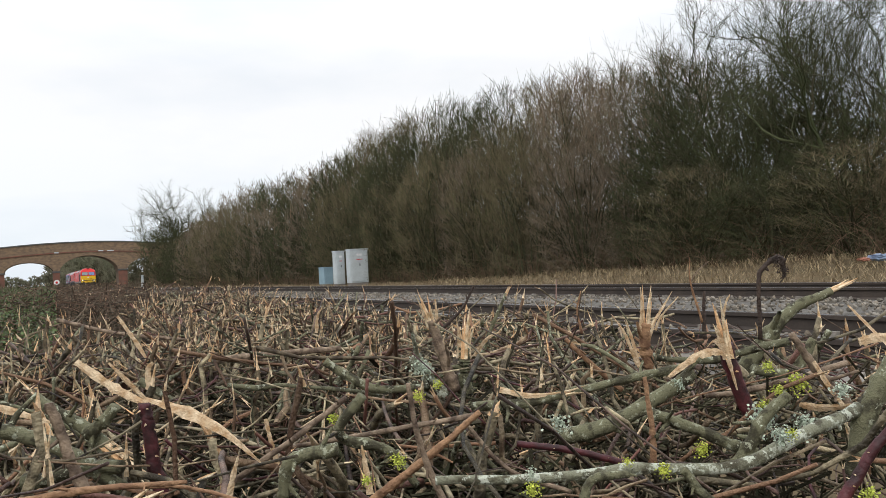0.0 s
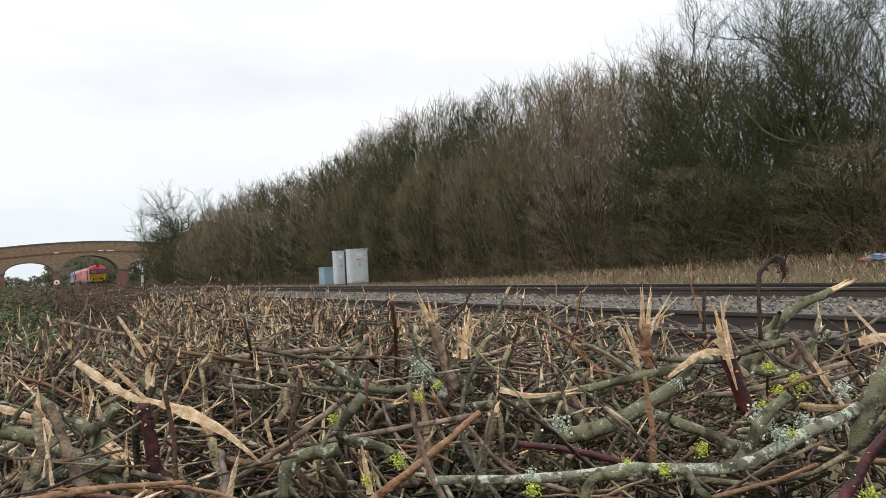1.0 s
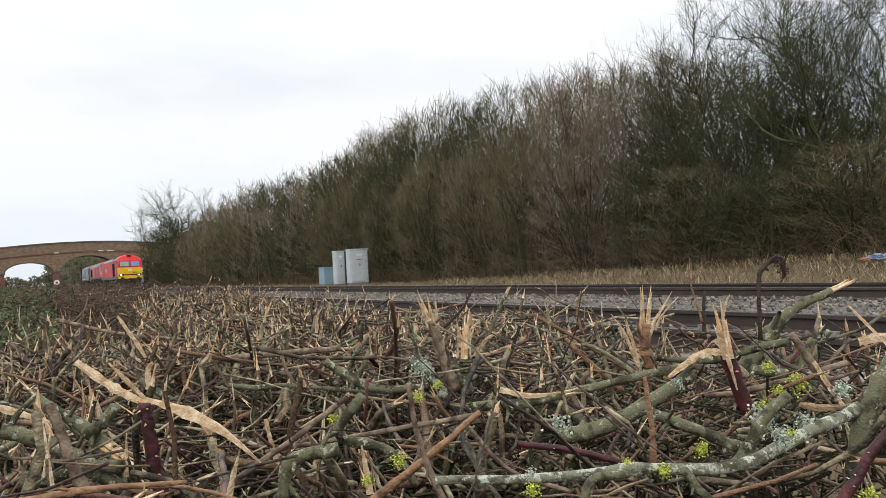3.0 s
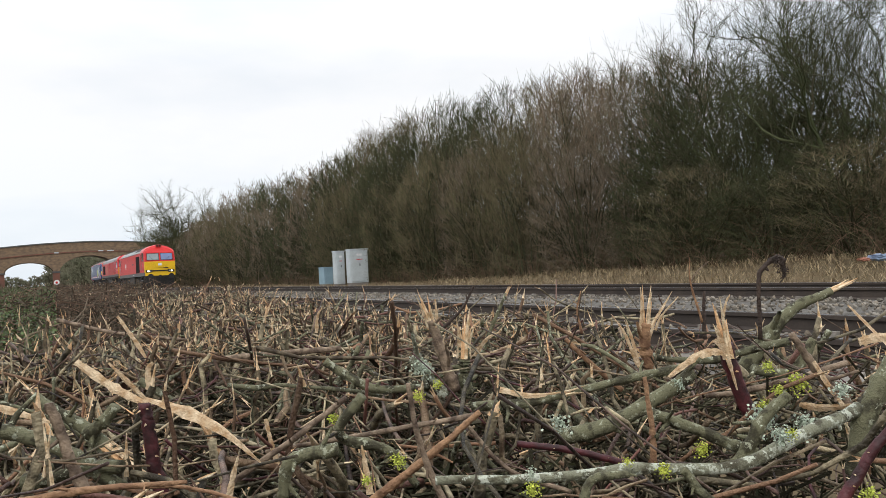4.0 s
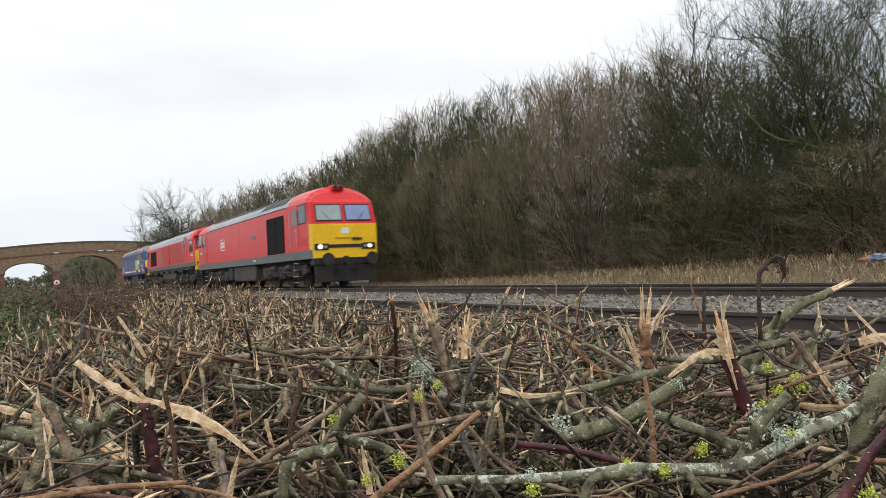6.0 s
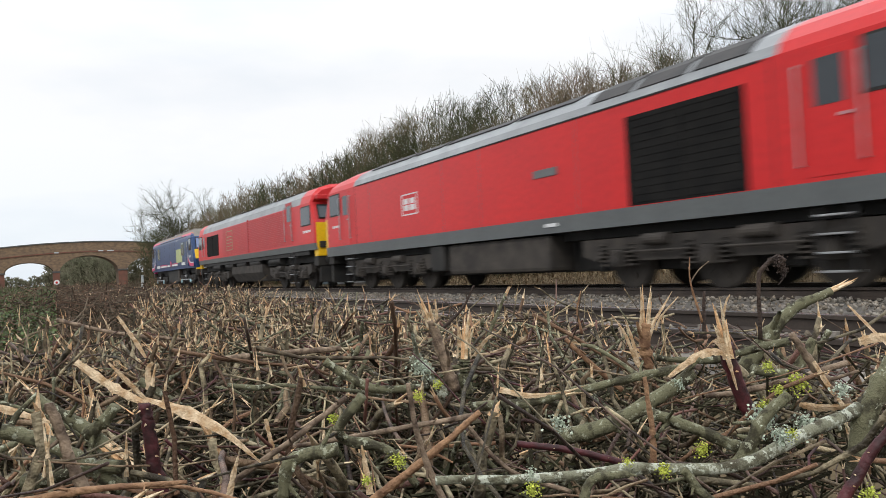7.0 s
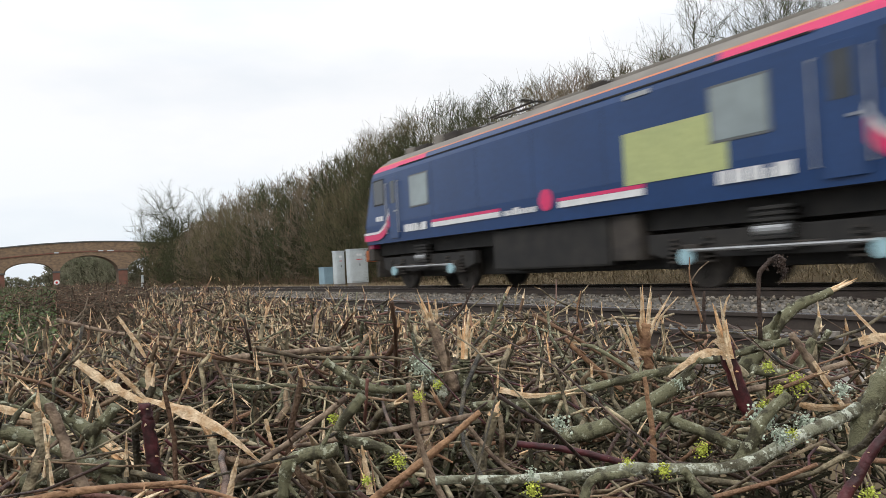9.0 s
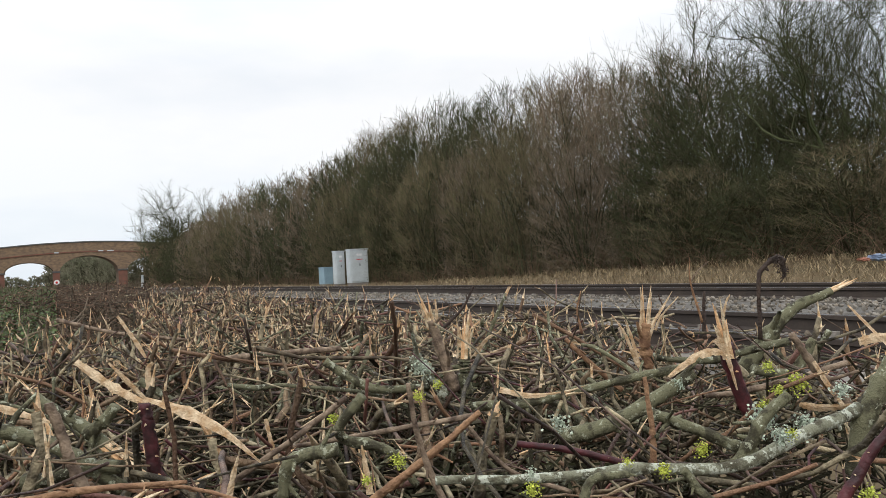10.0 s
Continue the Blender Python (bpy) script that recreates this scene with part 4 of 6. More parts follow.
def lichen(at, size, material):
    """A tuft of small curled lobes on the bark."""
    n = 170
    c = np.array(at) + rng.randn(n, 3) * size * 0.34
    u = unit(rng.randn(n, 3))
    w = unit(np.cross(u, rng.randn(n, 3)))
    h = np.cross(u, w)
    s = size * (0.05 + 0.075 * rng.rand(n))[:, None]
    a = np.arange(6) * np.pi / 3
    rim = c[:, None] + (u[:, None] * np.cos(a)[None, :, None] + w[:, None] * np.sin(a)[None, :, None]) * s[:, None] + h[:, None] * s[:, None] * (0.25 * rng.rand(n, 6)[:, :, None])
    low = c - h * s * 0.35
    v = np.concatenate([rim, low[:, None], (c + h * s * 0.02)[:, None]], 1).reshape(-1, 3)
    o = (np.arange(n) * 8)[:, None]
    f = np.concatenate([o + np.array([[j, (j + 1) % 6, 7]]) for j in range(6)] + [o + np.array([[(j + 1) % 6, j, 6]]) for j in range(6)])
    ob = raw("lichen_tuft", v, f, material, HEDGE)
    return tagged(ob, "yellow-green lichen tuft" if material == LICHEN_Y else "grey-green lichen tuft" if material == LICHEN_G else "withered dark seed head")


# ---- single branches, stems and torn strips of the hedge ----
stick("bramble_stem", [(0.129, 0.908, 0.28), (0.121, 0.911, 0.338), (0.116, 0.912, 0.394)], 0.0108, 0.0086, RED_STEM, "dark red bramble stem torn open at its top", False)
stick("twig", [(-0.015, 0.653, 0.37), (0.044, 0.62, 0.379), (0.101, 0.588, 0.381)], 0.0042, 0.0019, BARK_ORANGE, "", False)
stick("twig", [(0.058, 0.624, 0.376), (0.103, 0.599, 0.373), (0.145, 0.576, 0.358)], 0.0021, 0.0017, BARK_ORANGE, "", False)
stick("broken_stick", [(0.017, 0.909, 0.407), (0.031, 0.903, 0.36), (0.051, 0.893, 0.302)], 0.006, 0.0078, TWIG_PINK, "pinkish-brown broken stick", False)
stick("branch", [(-0.042, 1.0, 0.374), (0.018, 0.967, 0.347), (0.087, 0.931, 0.295)], 0.0095, 0.0108, TWIG_GREEN, "", False)
stick("branch", [(0.004, 1.122, 0.39), (0.061, 1.092, 0.346), (0.095, 1.074, 0.315)], 0.0081, 0.0117, TWIG_GREEN, "", True)
stick("branch", [(0.096, 1.061, 0.372), (0.078, 1.071, 0.351), (0.06, 1.081, 0.337)], 0.0087, 0.0109, TWIG_GREEN, "", False)
stick("broken_stick", [(0.292, 0.703, 0.299), (0.345, 0.672, 0.341), (0.392, 0.645, 0.385)], 0.0056, 0.0036, BARK_ORANGE, "orange-brown broken stick", False)
stick("broken_stick", [(0.324, 0.67, 0.418), (0.332, 0.667, 0.358), (0.351, 0.658, 0.299)], 0.0028, 0.0044, TWIG_PINK, "", False)
stick("broken_stick", [(0.64, 1.138, 0.319), (0.624, 1.145, 0.373), (0.605, 1.154, 0.438)], 0.0126, 0.0097, TWIG_PINK, "brown stick snapped off with a torn top", True)
stick("broken_stick", [(0.683, 1.172, 0.3), (0.681, 1.172, 0.34), (0.682, 1.17, 0.383)], 0.0141, 0.0131, TWIG_GREEN, "grey-green stem cut off short", True)
stick("branch", [(0.317, 0.608, 0.338), (0.401, 0.561, 0.335), (0.477, 0.519, 0.339), (0.569, 0.491, 0.331), (0.661, 0.486, 0.347), (0.765, 0.496, 0.356)], 0.0046, 0.0084, LICHEN_BARK, "long grey-green branch spotted with lichen", False)
stick("branch", [(0.562, 0.952, 0.324), (0.631, 0.914, 0.328), (0.682, 0.886, 0.34)], 0.0091, 0.0066, TWIG_GREEN, "", True)
stick("branch", [(0.689, 0.882, 0.341), (0.769, 0.837, 0.357), (0.827, 0.805, 0.368)], 0.0066, 0.0082, TWIG_GREEN, "", False)
stick("branch", [(0.642, 0.852, 0.285), (0.711, 0.813, 0.308), (0.774, 0.777, 0.343), (0.81, 0.757, 0.37)], 0.0141, 0.011, TWIG_GREEN, "thick mossy grey-green branch", False)
stick("bramble_stem", [(0.88, 0.72, 0.296), (0.865, 0.727, 0.34), (0.848, 0.735, 0.402)], 0.0134, 0.0126, RED_STEM, "dark purple-red bramble stem with a torn pale top", True)
stick("dead_stem", [(1.272, 1.016, 0.358), (1.272, 1.013, 0.47), (1.283, 1.006, 0.501), (1.303, 0.994, 0.516), (1.318, 0.986, 0.506)], 0.0051, 0.0062, DEAD_STEM, "dark dead stem with a curled withered head", False)
stick("dead_stem", [(1.291, 1.001, 0.513), (1.311, 0.99, 0.513), (1.318, 0.987, 0.492), (1.315, 0.988, 0.479)], 0.0073, 0.0045, DEAD_STEM, "", False)
stick("branch", [(1.276, 1.073, 0.279), (1.335, 1.038, 0.365), (1.377, 1.014, 0.41), (1.446, 0.975, 0.445)], 0.0209, 0.0104, TWIG_GREEN, "broken grey branch with a split end", True)
stick("broken_stick", [(0.899, 0.937, 0.349), (0.893, 0.939, 0.386), (0.893, 0.938, 0.424)], 0.0122, 0.0112, BARK_ORANGE, "", True)
stick("branch", [(0.811, 0.469, 0.424), (0.775, 0.49, 0.36), (0.758, 0.502, 0.296)], 0.0132, 0.012, TWIG_GREEN, "stout grey branch", False)
stick("bramble_stem", [(0.603, 0.356, 0.392), (0.58, 0.37, 0.36), (0.558, 0.383, 0.323)], 0.0045, 0.0061, RED_STEM, "thorny red-purple bramble stem", False)
stick("broken_stick", [(0.884, 0.657, 0.42), (0.915, 0.642, 0.363), (0.949, 0.624, 0.313)], 0.0052, 0.0097, TWIG_PINK, "split tan stick", False)
stick("bramble_stem", [(0.483, 0.722, 0.325), (0.537, 0.692, 0.316), (0.592, 0.662, 0.298)], 0.0045, 0.0051, RED_STEM, "", False)
stick("branch", [(0.631, 0.662, 0.351), (0.688, 0.632, 0.319), (0.736, 0.606, 0.294)], 0.0079, 0.0086, TWIG_GREEN, "", False)
stick("branch", [(0.576, 1.172, 0.379), (0.602, 1.158, 0.35), (0.627, 1.146, 0.31)], 0.0146, 0.0117, LICHEN_BARK, "", False)
stick("broken_stick", [(0.57, 0.603, 0.403), (0.574, 0.602, 0.354), (0.575, 0.603, 0.309)], 0.0027, 0.0048, BARK_ORANGE, "", False)
stick("twig", [(0.19, 0.874, 0.295), (0.258, 0.834, 0.346), (0.311, 0.804, 0.39)], 0.0045, 0.0038, TWIG_PINK, "", False)
stick("branch", [(0.463, 1.292, 0.373), (0.536, 1.253, 0.318), (0.625, 1.204, 0.313)], 0.0101, 0.0081, TWIG_GREEN, "", False)
stick("twig", [(0.074, 2.477, 0.434), (0.224, 2.396, 0.386), (0.403, 2.297, 0.356)], 0.0074, 0.0058, TWIG_PINK, "", False)
stick("branch", [(0.366, 1.747, 0.344), (0.466, 1.691, 0.355), (0.611, 1.61, 0.359)], 0.0095, 0.0076, TWIG_PINK, "", False)
stick("twig", [(1.25, 1.141, 0.388), (1.231, 1.15, 0.473), (1.231, 1.148, 0.527)], 0.0036, 0.0012, BARK_ORANGE, "", False)
stick("twig", [(1.231, 1.15, 0.473), (1.245, 1.141, 0.497), (1.267, 1.129, 0.517)], 0.0018, 0.0012, TWIG_PINK, "", False)
stick("twig", [(1.091, 1.345, 0.367), (1.083, 1.347, 0.419), (1.091, 1.341, 0.463)], 0.0038, 0.0019, BARK_ORANGE, "", False)
stick("twig", [(0.963, 1.758, 0.372), (1.01, 1.731, 0.422), (1.038, 1.713, 0.48)], 0.006, 0.0037, DEAD_STEM, "", False)
stick("twig", [(0.993, 1.63, 0.29), (1.014, 1.616, 0.36), (1.054, 1.591, 0.457)], 0.0085, 0.0043, TWIG_GREEN, "", True)
stick("twig", [(1.254, 1.141, 0.352), (1.254, 1.139, 0.412), (1.256, 1.137, 0.454)], 0.006, 0.0036, DEAD_STEM, "", False)
stick("branch", [(0.346, 0.842, 0.382), (0.321, 0.857, 0.336), (0.373, 0.829, 0.313), (0.401, 0.814, 0.271)], 0.0081, 0.0061, TWIG_GREEN, "", False)
stick("twig", [(0.257, 0.95, 0.309), (0.363, 0.891, 0.324), (0.491, 0.82, 0.342)], 0.0032, 0.0043, TWIG_PINK, "", False)
stick("twig", [(0.426, 0.741, 0.356), (0.468, 0.719, 0.3), (0.529, 0.687, 0.271)], 0.0029, 0.0032, TWIG_PINK, "", False)
stick("branch", [(0.216, 0.744, 0.31), (0.227, 0.737, 0.348), (0.267, 0.715, 0.357)], 0.0073, 0.0084, TWIG_GREEN, "", False)
stick("branch", [(0.406, 0.513, 0.324), (0.415, 0.507, 0.343), (0.441, 0.493, 0.347)], 0.0053, 0.0038, TWIG_GREEN, "", False)
stick("branch", [(0.498, 0.485, 0.343), (0.51, 0.478, 0.323), (0.535, 0.465, 0.302)], 0.0049, 0.0049, TWIG_GREEN, "", False)
stick("branch", [(0.72, 0.544, 0.373), (0.695, 0.558, 0.346), (0.667, 0.575, 0.296)], 0.0068, 0.0092, TWIG_GREEN, "", False)
stick("twig", [(0.901, 0.823, 0.316), (0.961, 0.789, 0.321), (1.09, 0.716, 0.357)], 0.0052, 0.006, TWIG_PINK, "", False)
stick("twig", [(0.871, 1.123, 0.387), (0.906, 1.105, 0.343), (0.959, 1.077, 0.288)], 0.0052, 0.0063, BARK_ORANGE, "", False)
stick("branch", [(1.183, 0.836, 0.376), (1.147, 0.858, 0.32), (1.088, 0.89, 0.328)], 0.0097, 0.0117, TWIG_GREEN, "", False)
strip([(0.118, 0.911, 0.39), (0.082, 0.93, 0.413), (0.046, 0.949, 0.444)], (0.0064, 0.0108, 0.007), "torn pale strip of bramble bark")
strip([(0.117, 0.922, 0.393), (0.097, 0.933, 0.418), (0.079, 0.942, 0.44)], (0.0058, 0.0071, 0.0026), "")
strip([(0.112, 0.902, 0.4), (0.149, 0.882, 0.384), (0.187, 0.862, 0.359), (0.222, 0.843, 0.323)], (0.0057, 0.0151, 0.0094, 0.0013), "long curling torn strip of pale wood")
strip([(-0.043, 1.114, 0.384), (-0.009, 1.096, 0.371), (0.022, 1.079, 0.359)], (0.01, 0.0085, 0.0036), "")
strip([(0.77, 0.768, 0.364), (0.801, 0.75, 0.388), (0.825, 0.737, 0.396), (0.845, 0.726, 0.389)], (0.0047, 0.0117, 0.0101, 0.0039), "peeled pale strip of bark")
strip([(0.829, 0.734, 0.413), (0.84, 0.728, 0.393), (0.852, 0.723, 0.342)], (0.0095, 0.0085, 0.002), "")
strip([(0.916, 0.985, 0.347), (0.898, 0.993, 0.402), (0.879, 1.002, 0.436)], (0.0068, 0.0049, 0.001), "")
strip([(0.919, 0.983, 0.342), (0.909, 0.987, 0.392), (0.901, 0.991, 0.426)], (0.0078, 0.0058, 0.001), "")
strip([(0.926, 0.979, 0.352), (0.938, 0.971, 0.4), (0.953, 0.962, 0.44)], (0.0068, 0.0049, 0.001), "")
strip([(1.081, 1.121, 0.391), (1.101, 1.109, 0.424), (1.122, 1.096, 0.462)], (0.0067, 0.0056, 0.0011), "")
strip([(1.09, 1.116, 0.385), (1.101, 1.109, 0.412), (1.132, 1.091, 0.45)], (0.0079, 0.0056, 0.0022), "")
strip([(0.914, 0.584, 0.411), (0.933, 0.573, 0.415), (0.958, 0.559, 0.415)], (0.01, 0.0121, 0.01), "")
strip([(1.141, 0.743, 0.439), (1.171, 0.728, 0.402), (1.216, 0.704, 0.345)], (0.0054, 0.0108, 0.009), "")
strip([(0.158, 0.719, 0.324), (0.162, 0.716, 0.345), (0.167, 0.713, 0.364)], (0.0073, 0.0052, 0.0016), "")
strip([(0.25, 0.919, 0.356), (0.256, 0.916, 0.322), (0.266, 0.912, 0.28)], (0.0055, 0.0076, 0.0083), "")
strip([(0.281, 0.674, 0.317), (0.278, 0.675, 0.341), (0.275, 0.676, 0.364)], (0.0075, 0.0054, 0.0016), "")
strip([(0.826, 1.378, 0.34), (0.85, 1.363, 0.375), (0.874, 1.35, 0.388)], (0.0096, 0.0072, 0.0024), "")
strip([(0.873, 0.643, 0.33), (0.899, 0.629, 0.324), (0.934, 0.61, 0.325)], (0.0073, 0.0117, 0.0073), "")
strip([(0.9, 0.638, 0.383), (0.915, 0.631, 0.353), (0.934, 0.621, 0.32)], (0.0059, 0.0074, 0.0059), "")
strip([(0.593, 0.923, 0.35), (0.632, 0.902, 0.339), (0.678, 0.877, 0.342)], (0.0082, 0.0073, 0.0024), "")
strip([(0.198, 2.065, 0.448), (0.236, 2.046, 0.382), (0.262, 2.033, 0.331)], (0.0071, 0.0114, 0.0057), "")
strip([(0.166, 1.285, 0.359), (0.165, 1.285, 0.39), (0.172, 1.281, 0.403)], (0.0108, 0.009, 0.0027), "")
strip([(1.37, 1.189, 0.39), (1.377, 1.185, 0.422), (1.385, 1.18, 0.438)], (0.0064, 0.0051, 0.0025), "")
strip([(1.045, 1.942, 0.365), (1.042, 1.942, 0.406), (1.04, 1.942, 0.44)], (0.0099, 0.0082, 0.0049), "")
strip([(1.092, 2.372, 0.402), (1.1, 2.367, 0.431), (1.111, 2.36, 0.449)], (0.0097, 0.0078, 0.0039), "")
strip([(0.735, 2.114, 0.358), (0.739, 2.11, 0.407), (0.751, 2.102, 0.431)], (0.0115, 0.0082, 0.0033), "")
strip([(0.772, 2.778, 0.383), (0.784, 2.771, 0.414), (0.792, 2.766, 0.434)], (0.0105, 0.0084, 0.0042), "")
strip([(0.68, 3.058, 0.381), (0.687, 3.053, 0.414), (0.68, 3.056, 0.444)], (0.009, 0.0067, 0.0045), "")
lichen((1.3, 0.985, 0.511), 0.018, DEAD_STEM)
lichen((1.307, 0.981, 0.493), 0.0135, DEAD_STEM)
lichen((0.881, 0.649, 0.356), 0.0165, LICHEN_Y)
lichen((0.756, 0.604, 0.349), 0.0108, LICHEN_Y)
lichen((0.815, 0.629, 0.357), 0.01, LICHEN_Y)
lichen((0.49, 0.98, 0.346), 0.0115, LICHEN_Y)
lichen((0.613, 0.57, 0.327), 0.0108, LICHEN_Y)
lichen((0.483, 0.493, 0.343), 0.009, LICHEN_Y)
lichen((0.455, 0.508, 0.352), 0.006, LICHEN_Y)
lichen((0.267, 0.647, 0.339), 0.0073, LICHEN_Y)
lichen((0.976, 0.768, 0.357), 0.0121, LICHEN_Y)
lichen((0.335, 0.724, 0.33), 0.0108, LICHEN_Y)
lichen((0.572, 0.364, 0.336), 0.0099, LICHEN_Y)
lichen((0.375, 0.541, 0.335), 0.0099, LICHEN_Y)
lichen((0.329, 0.898, 0.349), 0.01, LICHEN_Y)
lichen((0.586, 1.099, 0.339), 0.0112, LICHEN_Y)
lichen((0.712, 0.572, 0.344), 0.0216, LICHEN_G)
lichen((0.753, 0.549, 0.338), 0.0165, LICHEN_G)
lichen((0.593, 0.787, 0.322), 0.0176, LICHEN_G)
lichen((0.576, 1.138, 0.363), 0.0249, LICHEN_G)
lichen((0.381, 0.549, 0.346), 0.007, LICHEN_G)
lichen((0.781, 0.762, 0.354), 0.0126, LICHEN_G)
lichen((0.615, 0.476, 0.357), 0.014, LICHEN_G)
lichen((0.79, 0.528, 0.372), 0.014, LICHEN_G)
lichen((0.633, 0.478, 0.355), 0.0076, LICHEN_Y)


# ---- locomotives: local y runs back from the nose, x = -half width is the side that faces the hedge ----
LOCO_X, SPEED, NOSE = 10.556, 22.525, 33.669
WHEELS = []


def nose_y(t):
    return NOSE - SPEED * (t - 5.7)


def shell(root, half, L, ends, pick, cap):
    """A body lofted along y. half: (x, z) from the sill to the roof's middle; ends: station functions of one end, mirrored at the other."""
    bms = {}
    def bm_of(key):
        return bms.setdefault(key, bmesh.new())
    stations = [[f(x, z) for x, z in half] for f in ends]
    stations += [[(x, L - y, z) for x, y, z in s] for s in stations[::-1]]
    n = len(half)
    for j in range(len(stations) - 1):
        a, b = stations[j], stations[j + 1]
        jj = min(j, len(stations) - 2 - j)
        for i in range(n - 1):
            name, material = pick(i, jj)
            for s in (-1, 1):
                bm = bm_of((name, material, s if i < 6 and name != "roof" and name != "cab_roof" else 0, (j > jj) if name in ("yellow_corner", "cab_roof", "cantrail_band") else 0))
                q = [(s * a[i][0], a[i][1], a[i][2]), (s * b[i][0], b[i][1], b[i][2]), (s * b[i + 1][0], b[i + 1][1], b[i + 1][2]), (s * a[i + 1][0], a[i + 1][1], a[i + 1][2])]
                plate(bm, q if s > 0 else q[::-1])
        floor = [(-a[0][0], a[0][1], a[0][2]), (a[0][0], a[0][1], a[0][2]), (b[0][0], b[0][1], b[0][2]), (-b[0][0], b[0][1], b[0][2])]
        plate(bm_of(("floor_plate", BLACK, 0, 0)), floor)
    for s, flip in ((stations[0], False), (stations[-1], True)):
        for i in range(n - 1):
            q = [(-s[i][0], s[i][1], s[i][2]), (s[i][0], s[i][1], s[i][2])]
            q += [(s[i + 1][0], s[i + 1][1], s[i + 1][2])] if s[i + 1][0] < 1e-6 else [(s[i + 1][0], s[i + 1][1], s[i + 1][2]), (-s[i + 1][0], s[i + 1][1], s[i + 1][2])]
            plate(bm_of((*cap(i), 2, flip)), q[::-1] if flip else q)
    for (name, material, _, _), bm in bms.items():
        bmesh.ops.remove_doubles(bm, verts=bm.verts, dist=0.0005)
        part(name, bm, material, root)


def slab(root, name, side, y0, y1, z0, z1, half, material, label="", proud=0.012, bevel=0.0, shear=0.0):
    """A panel lying on one bodyside. shear: how far its top leans back."""
    bm = bmesh.new()
    x0, x1 = (-half - proud, -half + 0.004) if side < 0 else (half - 0.004, half + proud)
    box(bm, x0, x1, y0, y1, z0, z1, bevel)
    if shear:
        for v in bm.verts:
            v.co.y += shear * (v.co.z - z0) / (z1 - z0)
    return part(name, bm, material, root, label)


def window(root, side, y0, y1, z0, z1, half, glass=None, frame_mat=None, label="cab side window"):
    w = slab(root, "side_window", side, y0 - 0.04, y1 + 0.04, z0 - 0.04, z1 + 0.04, half, frame_mat or BLACK, label, 0.012, 0.004)
    slab(w, "pane", side, y0, y1, z0, z1, half, glass or GLASS, "", 0.018)
    return w


def grille(root, side, y0, y1, z0, z1, half, slats, label):
    g = slab(root, "air_intake_grille", side, y0, y1, z0, z1, half, GRILLE_DARK, label, 0.006)
    for i in range(slats):
        z = z0 + (i + 0.5) * (z1 - z0) / slats
        slab(g, "slat", side, y0 + 0.05, y1 - 0.05, z - 0.02, z + 0.02, half, GRILLE_DARK, "", 0.014)
    for y in (y0, (y0 + y1) / 2, y1):
        slab(g, "grille_bar", side, y - 0.025, y + 0.025, z0, z1, half, GRILLE_DARK, "", 0.022)
    return g


def cab_door(root, side, y0, y1, z0, z1, half, material, rail=True):
    d = slab(root, "cab_door", side, y0, y1, z0, z1, half, material, "", 0.010, 0.004)
    slab(d, "door_window", side, y0 + 0.14, y1 - 0.14, z1 - 0.75, z1 - 0.12, half, GLASS, "", 0.016)
    slab(d, "door_handle", side, y0 + 0.08, y0 + 0.2, z0 + 0.75, z0 + 0.79, half, SILVER, "", 0.04)
    if rail:
        for y in (y0 - 0.09, y1 + 0.09):
            bm = bmesh.new()
            x = side * (half + 0.06)
            bmesh.ops.create_cone(bm, cap_ends=True, segments=8, radius1=0.016, radius2=0.016, depth=z1 - z0 - 0.3, matrix=Matrix.Translation((x, y, (z0 + z1) / 2)))
            for z in (z0 + 0.16, z1 - 0.16):
                box(bm, min(x, side * half), max(x, side * half), y - 0.012, y + 0.012, z - 0.012, z + 0.012)
            part("handrail", bm, SILVER, root, "steel handrail")


def cab_steps(root, side, y, half, top):
    for i in range(4):
        z = 0.22 + i * (top - 0.25) / 3.4
        bm = bmesh.new()
        x0, x1 = sorted((side * (half - 0.22), side * (half + 0.0)))
        box(bm, x0, x1, y - 0.24, y + 0.24, z, z + 0.03, 0.006)
        part("cab_step", bm, SILVER, root, "worn pale steel step")
    for e in (-0.25, 0.25):
        x0, x1 = sorted((side * (half - 0.10), side * (half - 0.06)))
        boxed("step_hanger", (x0, x1, y + e - 0.02, y + e + 0.02, 0.22, top), BLACK, root)


def wheelset_mesh(r):
    bm = bmesh.new()
    for s in (-1, 1):
        drum(bm, s * 0.68, s * 0.80, 0, 0, r, 32)
        drum(bm, s * 0.665, s * 0.69, 0, 0, r + 0.028, 32)
        drum(bm, s * 0.80, s * 0.83, 0, 0, r * 0.35, 16)
        for k in range(6):
            a = k * math.pi / 3
            drum(bm, s * 0.80, s * 0.815, math.cos(a) * r * 0.62, math.sin(a) * r * 0.62, 0.07, 10)
    drum(bm, -0.7, 0.7, 0, 0, 0.09, 12)
    me = bpy.data.meshes.new("wheelset")
    bm.to_mesh(me)
    bm.free()
    me.materials.append(DIRTY)
    return me


